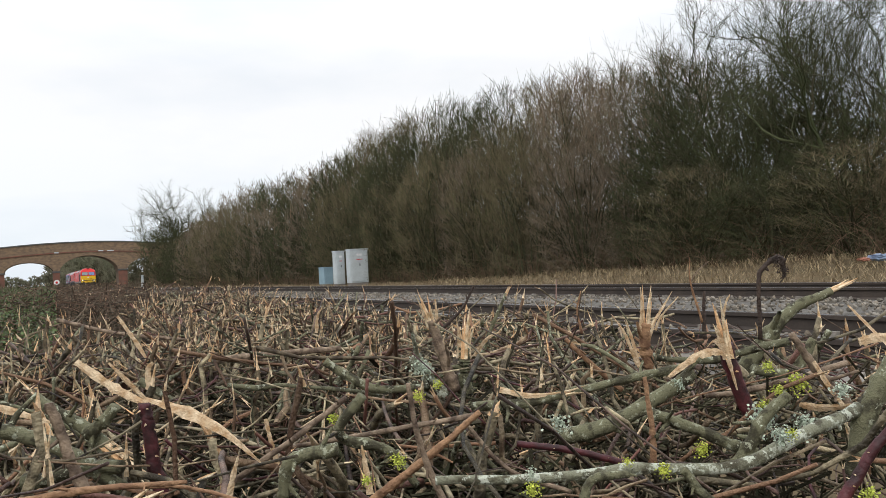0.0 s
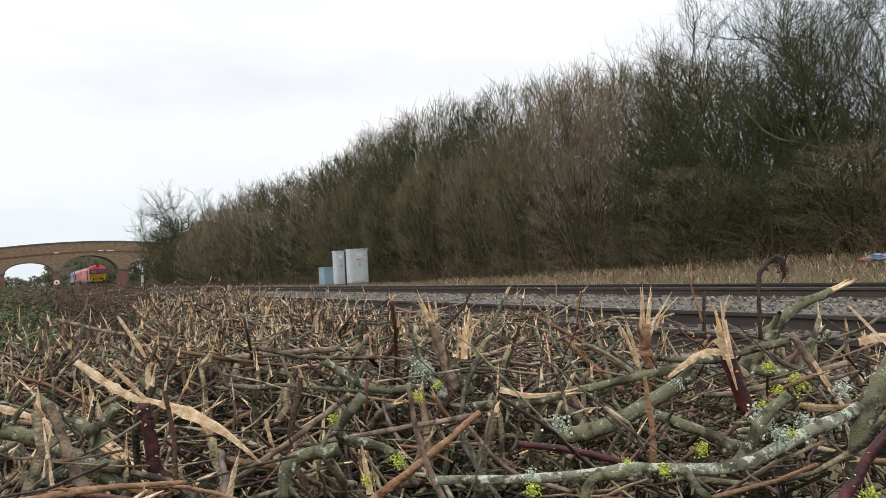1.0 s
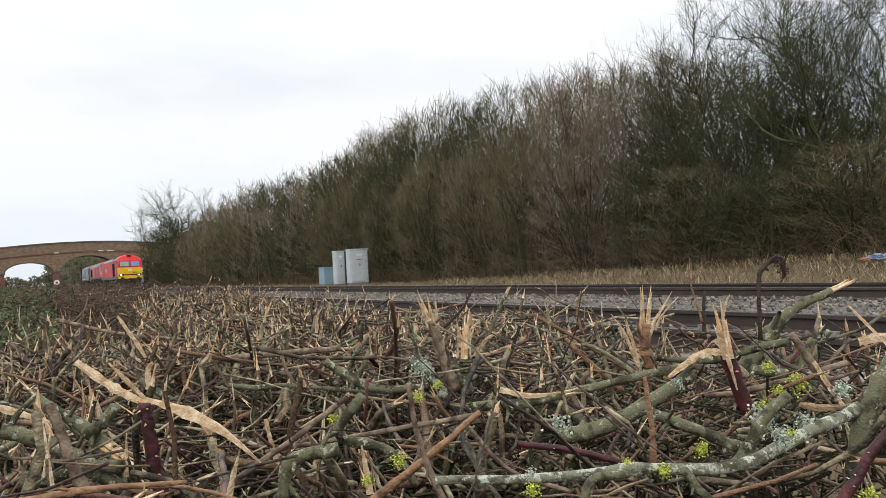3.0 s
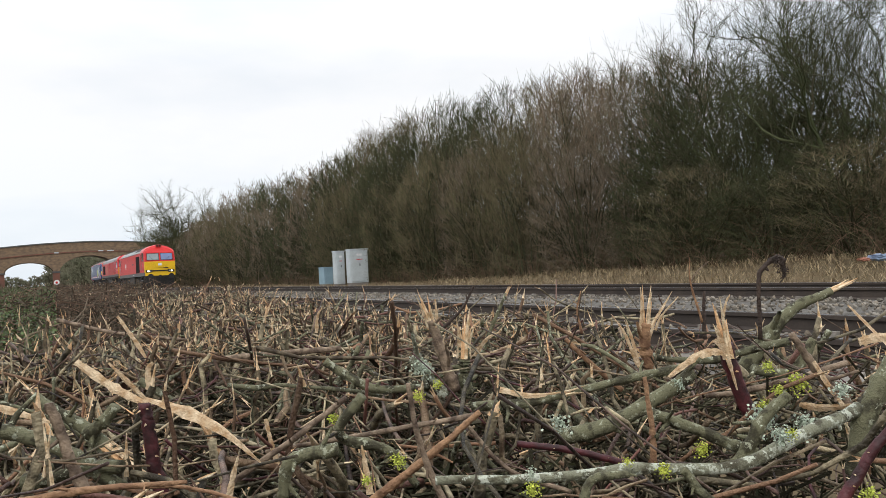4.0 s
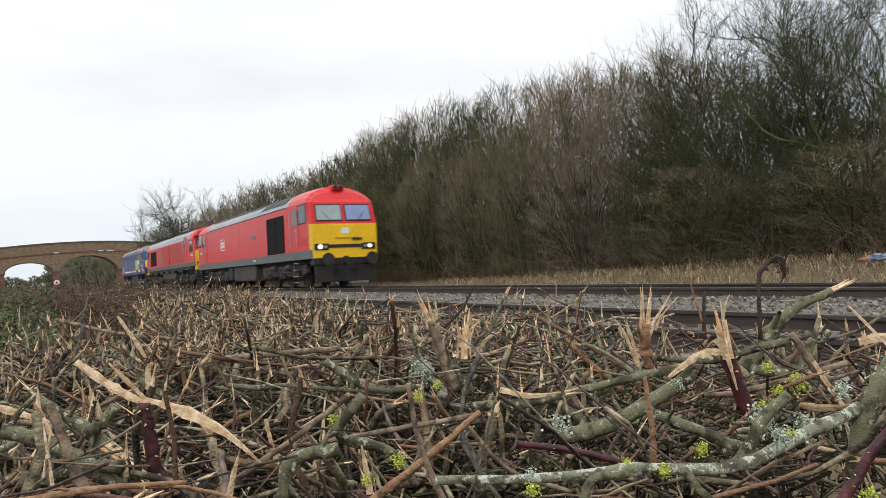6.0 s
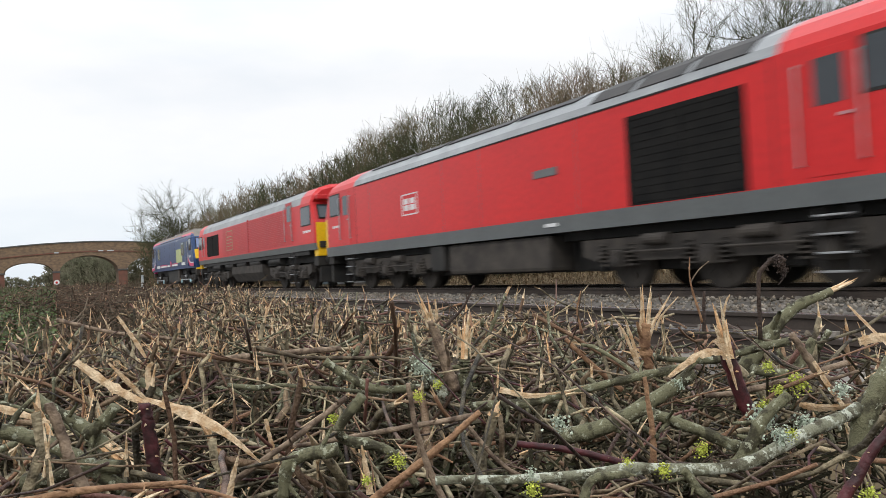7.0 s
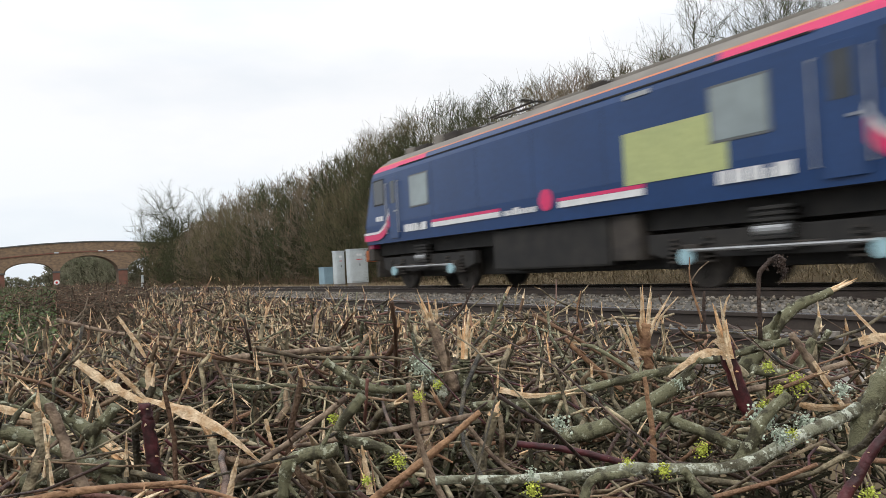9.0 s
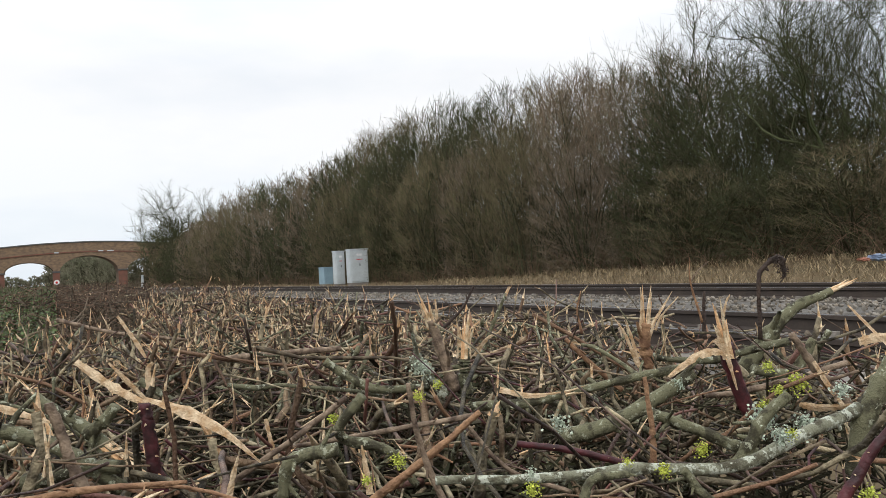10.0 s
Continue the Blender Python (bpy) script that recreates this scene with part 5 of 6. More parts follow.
def bogie(root, axles, r, heavy, steel):
    """Side frames with axle boxes, springs and brake gear, and the wheelsets of one bogie."""
    y0, y1 = axles[0] - 0.95, axles[-1] + 0.95
    for s in (-1, 1):
        bm = bmesh.new()
        x0, x1 = sorted((s * 0.98, s * 1.14))
        outline = [(y0, 0.92), (y1, 0.92), (y1, 0.62)]
        for a in axles[::-1]:
            outline += [(a + 0.55, 0.50), (a + 0.40, 0.66), (a + 0.2, 0.72), (a - 0.2, 0.72), (a - 0.40, 0.66), (a - 0.55, 0.50)]
        outline += [(y0, 0.62)]
        f0 = [bm.verts.new((x0, y, z)) for y, z in outline]
        f1 = [bm.verts.new((x1, y, z)) for y, z in outline]
        bm.faces.new(f0[::-1])
        bm.faces.new(f1)
        for i in range(len(outline)):
            j = (i + 1) % len(outline)
            bm.faces.new((f0[i], f0[j], f1[j], f1[i]))
        bmesh.ops.recalc_face_normals(bm, faces=bm.faces)
        fr = part("bogie_frame", bm, DIRTY if heavy else BLACK, root, "dusty bogie side frame")
        for a in axles:
            bm = bmesh.new()
            box(bm, s * 0.98, s * 1.20, a - 0.17, a + 0.17, r - 0.16, r + 0.16, 0.03)
            drum(bm, s * 1.19, s * 1.24, a, r, 0.12, 14)
            part("axle_box", bm, DIRTY, fr)
            for e in (-0.36, 0.36):
                bm = bmesh.new()
                for c in range(6):
                    z = r - 0.12 + c * 0.075
                    bmesh.ops.create_cone(bm, cap_ends=True, segments=12, radius1=0.085, radius2=0.085, depth=0.035, matrix=Matrix.Translation((s * 1.13, a + e, z)))
                part("coil_spring", bm, DIRTY, fr)
            bm = bmesh.new()
            box(bm, s * 0.86, s * 0.96, a + r + 0.02, a + r + 0.12, r - 0.25, r + 0.2, 0.02)
            part("brake_block", bm, BLACK, fr)
        for y in [(p + q) / 2 for p, q in zip(axles, axles[1:])]:
            bm = bmesh.new()
            drum(bm, y - 0.28, y + 0.28, s * 1.2, 0.86, 0.10, 14, axis="y")
            part("brake_cylinder", bm, steel, fr)
            bm = bmesh.new()
            drum(bm, y - 0.75, y + 0.75, s * 1.22, 0.66, 0.022, 8, axis="y")
            part("brake_pipe", bm, DIRTY, fr)
    me = wheelset_mesh(r)
    for a in axles:
        w = new("wheelset", me)
        w.parent, w.location = root, (0, a, r)
        WHEELS.append((w, a, r))


def buffers(root, y, out, z=1.06):
    for s in (-0.87, 0.87):
        bm = bmesh.new()
        drum(bm, y, y + out * 0.28, s, z, 0.10, 16, axis="y")
        drum(bm, y + out * 0.28, y + out * 0.50, s, z, 0.065, 14, axis="y")
        b = part("buffer", bm, BLACK, root, "black oval buffer")
        bm = bmesh.new()
        drum(bm, y + out * 0.50, y + out * 0.54, s, z, 0.24, 20, axis="y")
        part("buffer_head", bm, BLACK, b)
    bm = bmesh.new()
    for i in range(3):
        box(bm, -0.06, 0.06, y + out * (0.05 + 0.1 * i), y + out * (0.16 + 0.1 * i), z - 0.12 - 0.1 * i, z - 0.02 - 0.08 * i, 0.015)
    box(bm, -0.09, 0.09, y, y + out * 0.12, z - 0.12, z + 0.12, 0.02)
    part("coupling", bm, BLACK, root, "black screw coupling")
    for x in (-0.42, -0.28, 0.28, 0.42):
        bm = bmesh.new()
        for i in range(6):
            a = math.pi * i / 5
            box(bm, x - 0.02, x + 0.02, y + out * (0.04 + 0.12 * math.sin(a)) - 0.02, y + out * (0.04 + 0.12 * math.sin(a)) + 0.02, z - 0.06 - 0.07 * i, z + 0.02 - 0.07 * i, 0.006)
        part("air_hose", bm, BLACK, root, "black hanging air hose")


def badge(root, side, y0, y1, z0, z1, half, faint=False):
    """A white outlined panel with plain marks in it."""
    t = 0.035
    paint = BUFF_MARK if faint else WHITE
    b = slab(root, "badge", side, y0, y1, z0, z0 + t, half, paint, "faded buff outlined badge" if faint else "white outlined badge", 0.010)
    slab(b, "badge_edge", side, y0, y1, z1 - t, z1, half, paint, "", 0.010)
    slab(b, "badge_edge", side, y0, y0 + t, z0, z1, half, paint, "", 0.011)
    slab(b, "badge_edge", side, y1 - t, y1, z0, z1, half, paint, "", 0.011)
    m = (y0 + y1) / 2
    if faint:
        for k in range(4):
            z = z0 + 0.2 + 0.16 * k
            for a0, a1 in ((y0 + 0.16, m - 0.06), (m + 0.06, y1 - 0.16)):
                slab(b, "badge_mark", side, a0, a1, z, z + 0.04, half, paint, "", 0.006)
        return
    for a0, a1 in ((y0 + 0.13, m - 0.04), (m + 0.04, y1 - 0.13)):
        slab(b, "badge_mark", side, a0, a1, z0 + 0.13, (z0 + z1) / 2 - 0.015, half, paint, "", 0.010)
        slab(b, "badge_mark", side, a0 + 0.03, a1, (z0 + z1) / 2 + 0.015, z1 - 0.13, half, paint, "", 0.010)


def bars(root, name, side, y, z, widths, h, half, material, label):
    first = None
    for w in widths:
        tall = h * (1.0 if w > 0.18 else 0.72)
        ob = slab(first or root, name, side, y, y + w, z, z + tall, half, material, label if first is None else "", 0.011)
        first = first or ob
        y += w + 0.06


def face_panel(root, name, pts, material, label="", depth=0.012):
    """A flat panel through four corners, given thickness towards the outside (lower y)."""
    bm = bmesh.new()
    a = [Vector(p) for p in pts]
    nrm = (a[1] - a[0]).cross(a[2] - a[0]).normalized()
    if nrm.y > 0:
        nrm = -nrm
    f0 = [bm.verts.new(p) for p in a]
    f1 = [bm.verts.new(p + nrm * depth) for p in a]
    bm.faces.new(f1)
    bm.faces.new(f0[::-1])
    for i in range(len(a)):
        j = (i + 1) % len(a)
        bm.faces.new((f0[i], f0[j], f1[j], f1[i]))
    bmesh.ops.recalc_face_normals(bm, faces=bm.faces)
    return part(name, bm, material, root, label)


def roof_panel(root, name, half, i0, y0, y1, material, label="", lift=0.02):
    """A panel that follows the roof's curve from profile point i0 over the top to the other side."""
    right = [Vector((x, 0, z)) for x, z in half[i0:]]
    line = [Vector((-p.x, 0, p.z)) for p in right] + right[::-1][1:]
    bm = bmesh.new()
    rings = []
    for y in (y0, y1):
        low = [bm.verts.new((p.x, y, p.z - 0.01)) for p in line]
        up = [bm.verts.new(p + Vector((p.x, 0, p.z - 2.6)).normalized() * lift + Vector((0, y, 0))) for p in line]
        rings.append(low + up[::-1])
    n = len(rings[0])
    for i in range(n):
        j = (i + 1) % n
        bm.faces.new((rings[0][i], rings[0][j], rings[1][j], rings[1][i]))
    bm.faces.new(rings[0][::-1])
    bm.faces.new(rings[1])
    bmesh.ops.recalc_face_normals(bm, faces=bm.faces)
    return part(name, bm, material, root, label)


def end_faces(L, end):
    """Turns a point of the front into the same point of either end."""
    return (lambda p: p) if end == 0 else (lambda p: (-p[0], L - p[1], p[2]))


def red_heavy_diesel():
    L, hw = 20.5, 1.32
    NOSE_OUT = 0.25
    root = tagged(new("diesel_locomotive"), "red and grey heavy diesel locomotive with a yellow front", "locomotive", "coupled locomotives")
    half = [(1.30, 1.12), (hw, 1.436), (hw, 2.40), (hw, 3.27), (1.24, 3.44), (1.0, 3.66), (0.62, 3.84), (0.30, 3.91), (0.0, 3.93)]
    def s0(x, z):
        if z <= 2.41:
            return (x * 0.985, -NOSE_OUT, z)
        if z <= 3.3:
            return (x * 0.94, 0.22 - NOSE_OUT, z - 0.05)
        return (x * 0.93, 0.26 - NOSE_OUT + (z - 3.3) * 0.5, 3.22 + (z - 3.27) * 0.72)
    def s1(x, z):
        return (x, -NOSE_OUT + (0.24 if z <= 2.41 else 0.50) + max(0, z - 3.3) * 0.4, z - max(0, z - 3.3) * 0.10)
    ends = [s0, s1, lambda x, z: (x, 1.25, z), lambda x, z: (x, 2.45, z), lambda x, z: (x, 2.75, z)]
    def pick(i, j):
        if i == 0:
            return ("lower_bodyside_stripe", STRIPE)
        if i < 3:
            return ("yellow_corner", YELLOW) if j == 0 and i == 1 else ("bodyside", RED)
        return ("cab_roof", RED) if j < 3 else ("roof", ROOF_GREY)
    shell(root, half, L, ends, pick, lambda i: ("yellow_front", YELLOW) if i < 2 else ("cab_front", RED))
    for end in (0, 1):
        turned = end_faces(L, end)
        T = lambda p, turned=turned: turned((p[0], p[1] - NOSE_OUT, p[2]))
        for s, glass in ((-1, GLASS_PALE), (1, GLASS_BLUE)):
            x0, x1 = (0.06 * s, 1.12 * s)
            w = face_panel(root, "windscreen", [T((x0, 0.020, 2.50)), T((x1, 0.020, 2.50)), T((x1 * 0.98, 0.185, 3.14)), T((x0, 0.185, 3.14))], BLACK, "raked cab windscreen", 0.02 if end == 0 else -0.02)
            face_panel(w, "pane", [T((x0 + 0.04 * s, 0.014, 2.54)), T((x1 - 0.04 * s, 0.014, 2.54)), T((x1 * 0.98 - 0.04 * s, 0.172, 3.10)), T((x0 + 0.04 * s, 0.172, 3.10))], glass, "", 0.024 if end == 0 else -0.024)
            face_panel(w, "wiper", [T((s * 0.5, -0.015, 2.48)), T((s * 0.53, -0.015, 2.48)), T((s * 0.86, 0.09, 2.86)), T((s * 0.83, 0.09, 2.86))], BLACK, "", 0.012 if end == 0 else -0.012)
            yy = sorted((T((0, -0.05, 0))[1], T((0, 0.02, 0))[1]))
            h = boxed("headlight_housing", (s * 0.66 if s > 0 else -1.22, 1.22 if s > 0 else -0.66, yy[0] + 0.01, yy[1] + 0.01, 1.42, 1.66), BLACK, root, 0.02, "black headlight recess")
            if end == 0:
                bm = bmesh.new()
                drum(bm, -0.065 - NOSE_OUT, -0.03 - NOSE_OUT, s * (1.0 if s < 0 else 0.98), 1.54, 0.085 if s < 0 else 0.07, 18, axis="y")
                part("headlight", bm, LAMP, h, "lit round headlight")
                bm = bmesh.new()
                drum(bm, -0.06 - NOSE_OUT, -0.03 - NOSE_OUT, s * 0.80, 1.54, 0.06, 14, axis="y")
                part("marker_light", bm, SILVER, h)
        yy = sorted((T((0, -0.03, 0))[1], T((0, 0.01, 0))[1]))
        boxed("front_band", (-0.66, 0.66, *yy, 1.50, 1.62), BLACK, root, 0.01, "dark band between the headlights")
        boxed("front_box", (-0.42, 0.42, *sorted((T((0, -0.05, 0))[1], T((0, 0.01, 0))[1])), 1.86, 2.34), YELLOW, root, 0.02, "raised yellow equipment panel")
        boxed("white_plate", (-0.16, 0.16, *sorted((T((0, -0.06, 0))[1], T((0, -0.045, 0))[1])), 2.02, 2.24), WHITE, root, 0.004, "plain white plate")
        for k in range(4):
            boxed("number_bar", (0.30 + 0.1 * k, 0.37 + 0.1 * k, *sorted((T((0, -0.058, 0))[1], T((0, -0.0, 0))[1])), 1.78, 1.86), BLACK, root)
        horn = boxed("roof_horn_box", (-0.24, 0.24, *sorted((T((0, 0.50, 0))[1], T((0, 0.95, 0))[1])), 3.70, 3.92), RED, root, 0.05, "red twin horn box on the cab roof")
        for x in (-0.11, 0.11):
            bm = bmesh.new()
            drum(bm, T((0, 0.44, 0))[1], T((0, 0.52, 0))[1], x, 3.82, 0.085, 16, axis="y")
            part("horn_mouth", bm, BLACK, horn, "black horn mouth")
        yb = T((0, 0.02, 0))[1]
        boxed("buffer_beam", (-1.24, 1.24, *sorted((yb, T((0, 0.45, 0))[1])), 0.86, 1.20), BLACK, root, 0.03, "black buffer beam")
        boxed("snow_plough", (-1.18, 1.18, *sorted((T((0, 0.05, 0))[1], T((0, 0.2, 0))[1])), 0.22, 0.86), BLACK, root, 0.03, "black snow plough")
        buffers(root, T((0, 0.02, 0))[1], -1 if end == 0 else 1)
    for side in (-1, 1):
        for m in (0, 1):
            Y = (lambda a, b: (a, b)) if m == 0 else (lambda a, b: (L - b, L - a))
            window(root, side, *Y(0.30, 1.20), 2.50, 3.16, hw, GLASS)
            cab_door(root, side, *Y(1.34, 2.06), 1.50, 3.18, hw, RED)
            cab_steps(root, side, sum(Y(1.78, 1.78)) / 2, hw, 1.1)
            slab(root, "panel_seam", side, *Y(2.56, 2.575), 1.45, 3.26, hw, BLACK, "", 0.004)
        grille(root, side, 3.05, 5.48, 1.45, 3.0, hw, 12, "large black radiator air intake")
        slab(root, "nameplate", side, 7.5, 8.3, 2.27, 2.43, hw, STRIPE, "cast metal nameplate", 0.02, 0.005)
        badge(root, side, 13.6, 14.55, 2.03, 2.62, hw)
        bars(root, "number_mark", side, 19.35, 2.06, (0.12, 0.12, 0.12, 0.12), 0.11, hw, WHITE, "white painted marks")
        slab(root, "cantrail_seam", side, 2.7, L - 2.7, 3.245, 3.275, hw, BLACK, "dark cantrail gutter", 0.015)
        for y in (6.9, 10.4, 12.2, 16.8):
            slab(root, "panel_seam", side, y, y + 0.012, 1.45, 3.24, hw, STRIPE, "", 0.003)
        slab(root, "sill_plate", side, 7.6, 8.0, 1.25, 1.32, 1.31, WHITE, "small white data plate", 0.015)
        slab(root, "cab_vent", side, 0.3, 0.9, 1.62, 1.9, hw, RED_DULL, "", 0.01, 0.01)
    for y0, y1 in ((2.95, 4.05), (4.2, 5.3), (5.45, 6.5)):
        roof_panel(root, "radiator_cowl", half, 4, y0, y1, ROOF_DARK, "sooty roof radiator cowl")
    for y0, y1 in ((7.2, 9.2), (9.5, 12.4), (12.7, 14.2), (14.5, 17.2)):
        roof_panel(root, "roof_hatch", half, 5, y0, y1, ROOF_DARK, "soot-blackened roof hatch", 0.03)
    boxed("exhaust", (-0.25, 0.25, 11.2, 11.7, 3.85, 3.99), ROOF_DARK, root, 0.02, "black exhaust outlet")
    boxed("fuel_tank", (-1.22, 1.22, 8.0, 12.2, 0.36, 1.10), DIRTY, root, 0.08, "dirty grey fuel tank")
    boxed("battery_box", (-1.26, 1.26, 12.4, 13.1, 0.45, 1.10), BLACK, root, 0.04)
    boxed("underframe", (-0.9, 0.9, 0.4, L - 0.4, 0.95, 1.13), BLACK, root)
    boxed("traction_gear", (-0.6, 0.6, 0.9, L - 0.9, 0.32, 1.05), BLACK, root, 0.05, "black undergear between the wheels")
    for axles in ((1.95, 4.02, 6.1), (14.1, 16.18, 18.25)):
        bogie(root, axles, 0.555, True, DIRTY)
    return root


def red_freight_diesel():
    L, hw = 21.35, 1.325
    root = tagged(new("diesel_locomotive"), "red and grey freight diesel locomotive with ribbed sides", "locomotive", "coupled locomotives")
    half = [(1.29, 1.44), (hw, 1.68), (hw, 2.43), (hw, 3.2), (1.24, 3.48), (0.98, 3.74), (0.55, 3.87), (0.0, 3.90)]
    def s0(x, z):
        if z <= 2.44:
            return (x * 0.97, 0.0, z)
        if z <= 3.25:
            return (x * 0.95, 0.36, z)
        return (x * 0.95, 0.20, 3.2 + (z - 3.2) * 0.80)
    def s1(x, z):
        return (x, 0.12 if z <= 2.44 else (0.5 if z <= 3.25 else 0.40), z)
    ends = [s0, s1, lambda x, z: (x, 1.6, z), lambda x, z: (x, 2.95, z)]
    def pick(i, j):
        if i == 0:
            return ("lower_bodyside_stripe", STRIPE)
        if i < 3:
            return ("bodyside", RED)
        if i == 3:
            return ("cantrail", RED) if j < 2 else ("roof_edge", ROOF_GREY)
        return ("cab_roof", RED) if j < 2 else ("roof", ROOF_GREY)
    shell(root, half, L, ends, pick, lambda i: ("yellow_front", YELLOW) if i < 2 else ("cab_front", RED_DULL))
    for end in (0, 1):
        T = end_faces(L, end)
        sg = 1 if end == 0 else -1
        for s in (-1, 1):
            w = face_panel(root, "windscreen", [T((0.07 * s, 0.05, 2.56)), T((1.16 * s, 0.05, 2.56)), T((1.14 * s, 0.30, 3.10)), T((0.07 * s, 0.30, 3.10))], BLACK, "raked cab windscreen", 0.02 * sg)
            face_panel(w, "pane", [T((0.11 * s, 0.04, 2.60)), T((1.12 * s, 0.04, 2.60)), T((1.10 * s, 0.27, 3.06)), T((0.11 * s, 0.27, 3.06))], GLASS, "", 0.026 * sg)
            boxed("headlight_housing", (min(s * 0.72, s * 1.18), max(s * 0.72, s * 1.18), *sorted((T((0, -0.05, 0))[1], T((0, 0.02, 0))[1])), 1.50, 1.74), BLACK, root, 0.03, "black headlight recess")
            boxed("multiple_control_box", (min(s * 0.2, s * 0.55), max(s * 0.2, s * 0.55), *sorted((T((0, -0.10, 0))[1], T((0, 0.02, 0))[1])), 1.72, 2.05), BLACK if s < 0 else YELLOW, root, 0.03)
        boxed("cab_visor", (-1.18, 1.18, *sorted((T((0, 0.06, 0))[1], T((0, 0.5, 0))[1])), 3.28, 3.46), RED_DULL, root, 0.04, "red roof brow over the windscreen")
        boxed("marker_lamp_box", (-0.3, 0.3, *sorted((T((0, 0.02, 0))[1], T((0, 0.3, 0))[1])), 3.34, 3.46), WHITE, root, 0.03, "pale lamp box over the windscreen")
        boxed("lower_front", (-1.24, 1.24, *sorted((T((0, 0.0, 0))[1], T((0, 0.4, 0))[1])), 1.20, 1.44), YELLOW, root, 0.02, "yellow lower front panel")
        boxed("buffer_beam", (-1.24, 1.24, *sorted((T((0, 0.04, 0))[1], T((0, 0.5, 0))[1])), 0.84, 1.20), BLACK, root, 0.03)
        boxed("snow_plough", (-1.15, 1.15, *sorted((T((0, 0.08, 0))[1], T((0, 0.2, 0))[1])), 0.24, 0.84), BLACK, root, 0.03)
        buffers(root, T((0, 0.04, 0))[1], -1 if end == 0 else 1)
    for side in (-1, 1):
        window(root, side, 0.52, 1.55, 2.40, 3.06, hw, GLASS)
        window(root, side, L - 1.35, L - 0.36, 2.36, 3.04, hw, GLASS)
        cab_door(root, side, 2.70, 3.45, 1.75, 3.42, hw, RED_DULL)
        cab_door(root, side, L - 2.15, L - 1.5, 1.75, 3.12, hw, RED)
        cab_steps(root, side, 3.0, hw, 1.4)
        cab_steps(root, side, L - 1.85, hw, 1.4)
        bars(root, "number_mark", side, 0.55, 2.10, (0.15, 0.15, 0.15, 0.15), 0.12, hw, WHITE, "white painted marks")
        for i in range(18):
            z = 1.80 + i * 0.078
            slab(root, "bodyside_rib", side, 3.65, 9.35, z, z + 0.03, hw, RED, "", 0.030, 0.0)
            slab(root, "bodyside_rib", side, 9.5, 14.6, z, z + 0.03, hw, RED, "", 0.026, 0.0)
        slab(root, "rib_panel_post", side, 9.36, 9.49, 1.72, 3.25, hw, RED_DULL, "", 0.03)
        badge(root, side, 12.45, 13.75, 1.98, 2.98, hw + 0.026, True)
        grille(root, side, 15.75, 18.6, 1.83, 2.98, hw, 9, "black air intake grille")
        slab(root, "solebar", side, 1.0, L - 1.0, 1.28, 1.43, 1.20, BLACK, "", 0.05)
        for y in (4.8, 8.0, 10.5, 13.0, 16.0):
            bm = bmesh.new()
            drum(bm, y, y + 1.7, side * 1.12, 1.18, 0.13, 14, axis="y")
            part("air_reservoir", bm, BLACK, root, "black air reservoir")
    for y0, y1, h in ((3.2, 6.0, 3.97), (6.3, 9.2, 3.95), (9.6, 12.0, 4.0), (12.3, 15.2, 3.95), (15.6, 18.6, 3.98)):
        roof_panel(root, "roof_hatch", half, 5, y0, y1, ROOF_GREY if h < 3.96 else ROOF_DARK, "roof hatch", 0.04)
    bm = bmesh.new()
    outline = [(-1.22, 1.1), (-1.22, 0.75), (-0.95, 0.36), (0.95, 0.36), (1.22, 0.75), (1.22, 1.1)]
    a = [bm.verts.new((x, 7.6, z)) for x, z in outline]
    b = [bm.verts.new((x, 13.4, z)) for x, z in outline]
    bm.faces.new(a)
    bm.faces.new(b[::-1])
    for i in range(6):
        bm.faces.new((a[i], b[i], b[(i + 1) % 6], a[(i + 1) % 6]))
    bmesh.ops.recalc_face_normals(bm, faces=bm.faces)
    part("fuel_tank", bm, DIRTY, root, "dirty grey fuel tank")
    boxed("underframe", (-0.95, 0.95, 0.4, L - 0.4, 1.0, 1.45), BLACK, root)
    boxed("traction_gear", (-0.6, 0.6, 0.9, L - 0.9, 0.32, 1.05), BLACK, root, 0.05, "black undergear between the wheels")
    for axles in ((2.05, 3.88, 5.72), (15.35, 17.2, 19.0)):
        bogie(root, axles, 0.56, True, DIRTY)
    return root


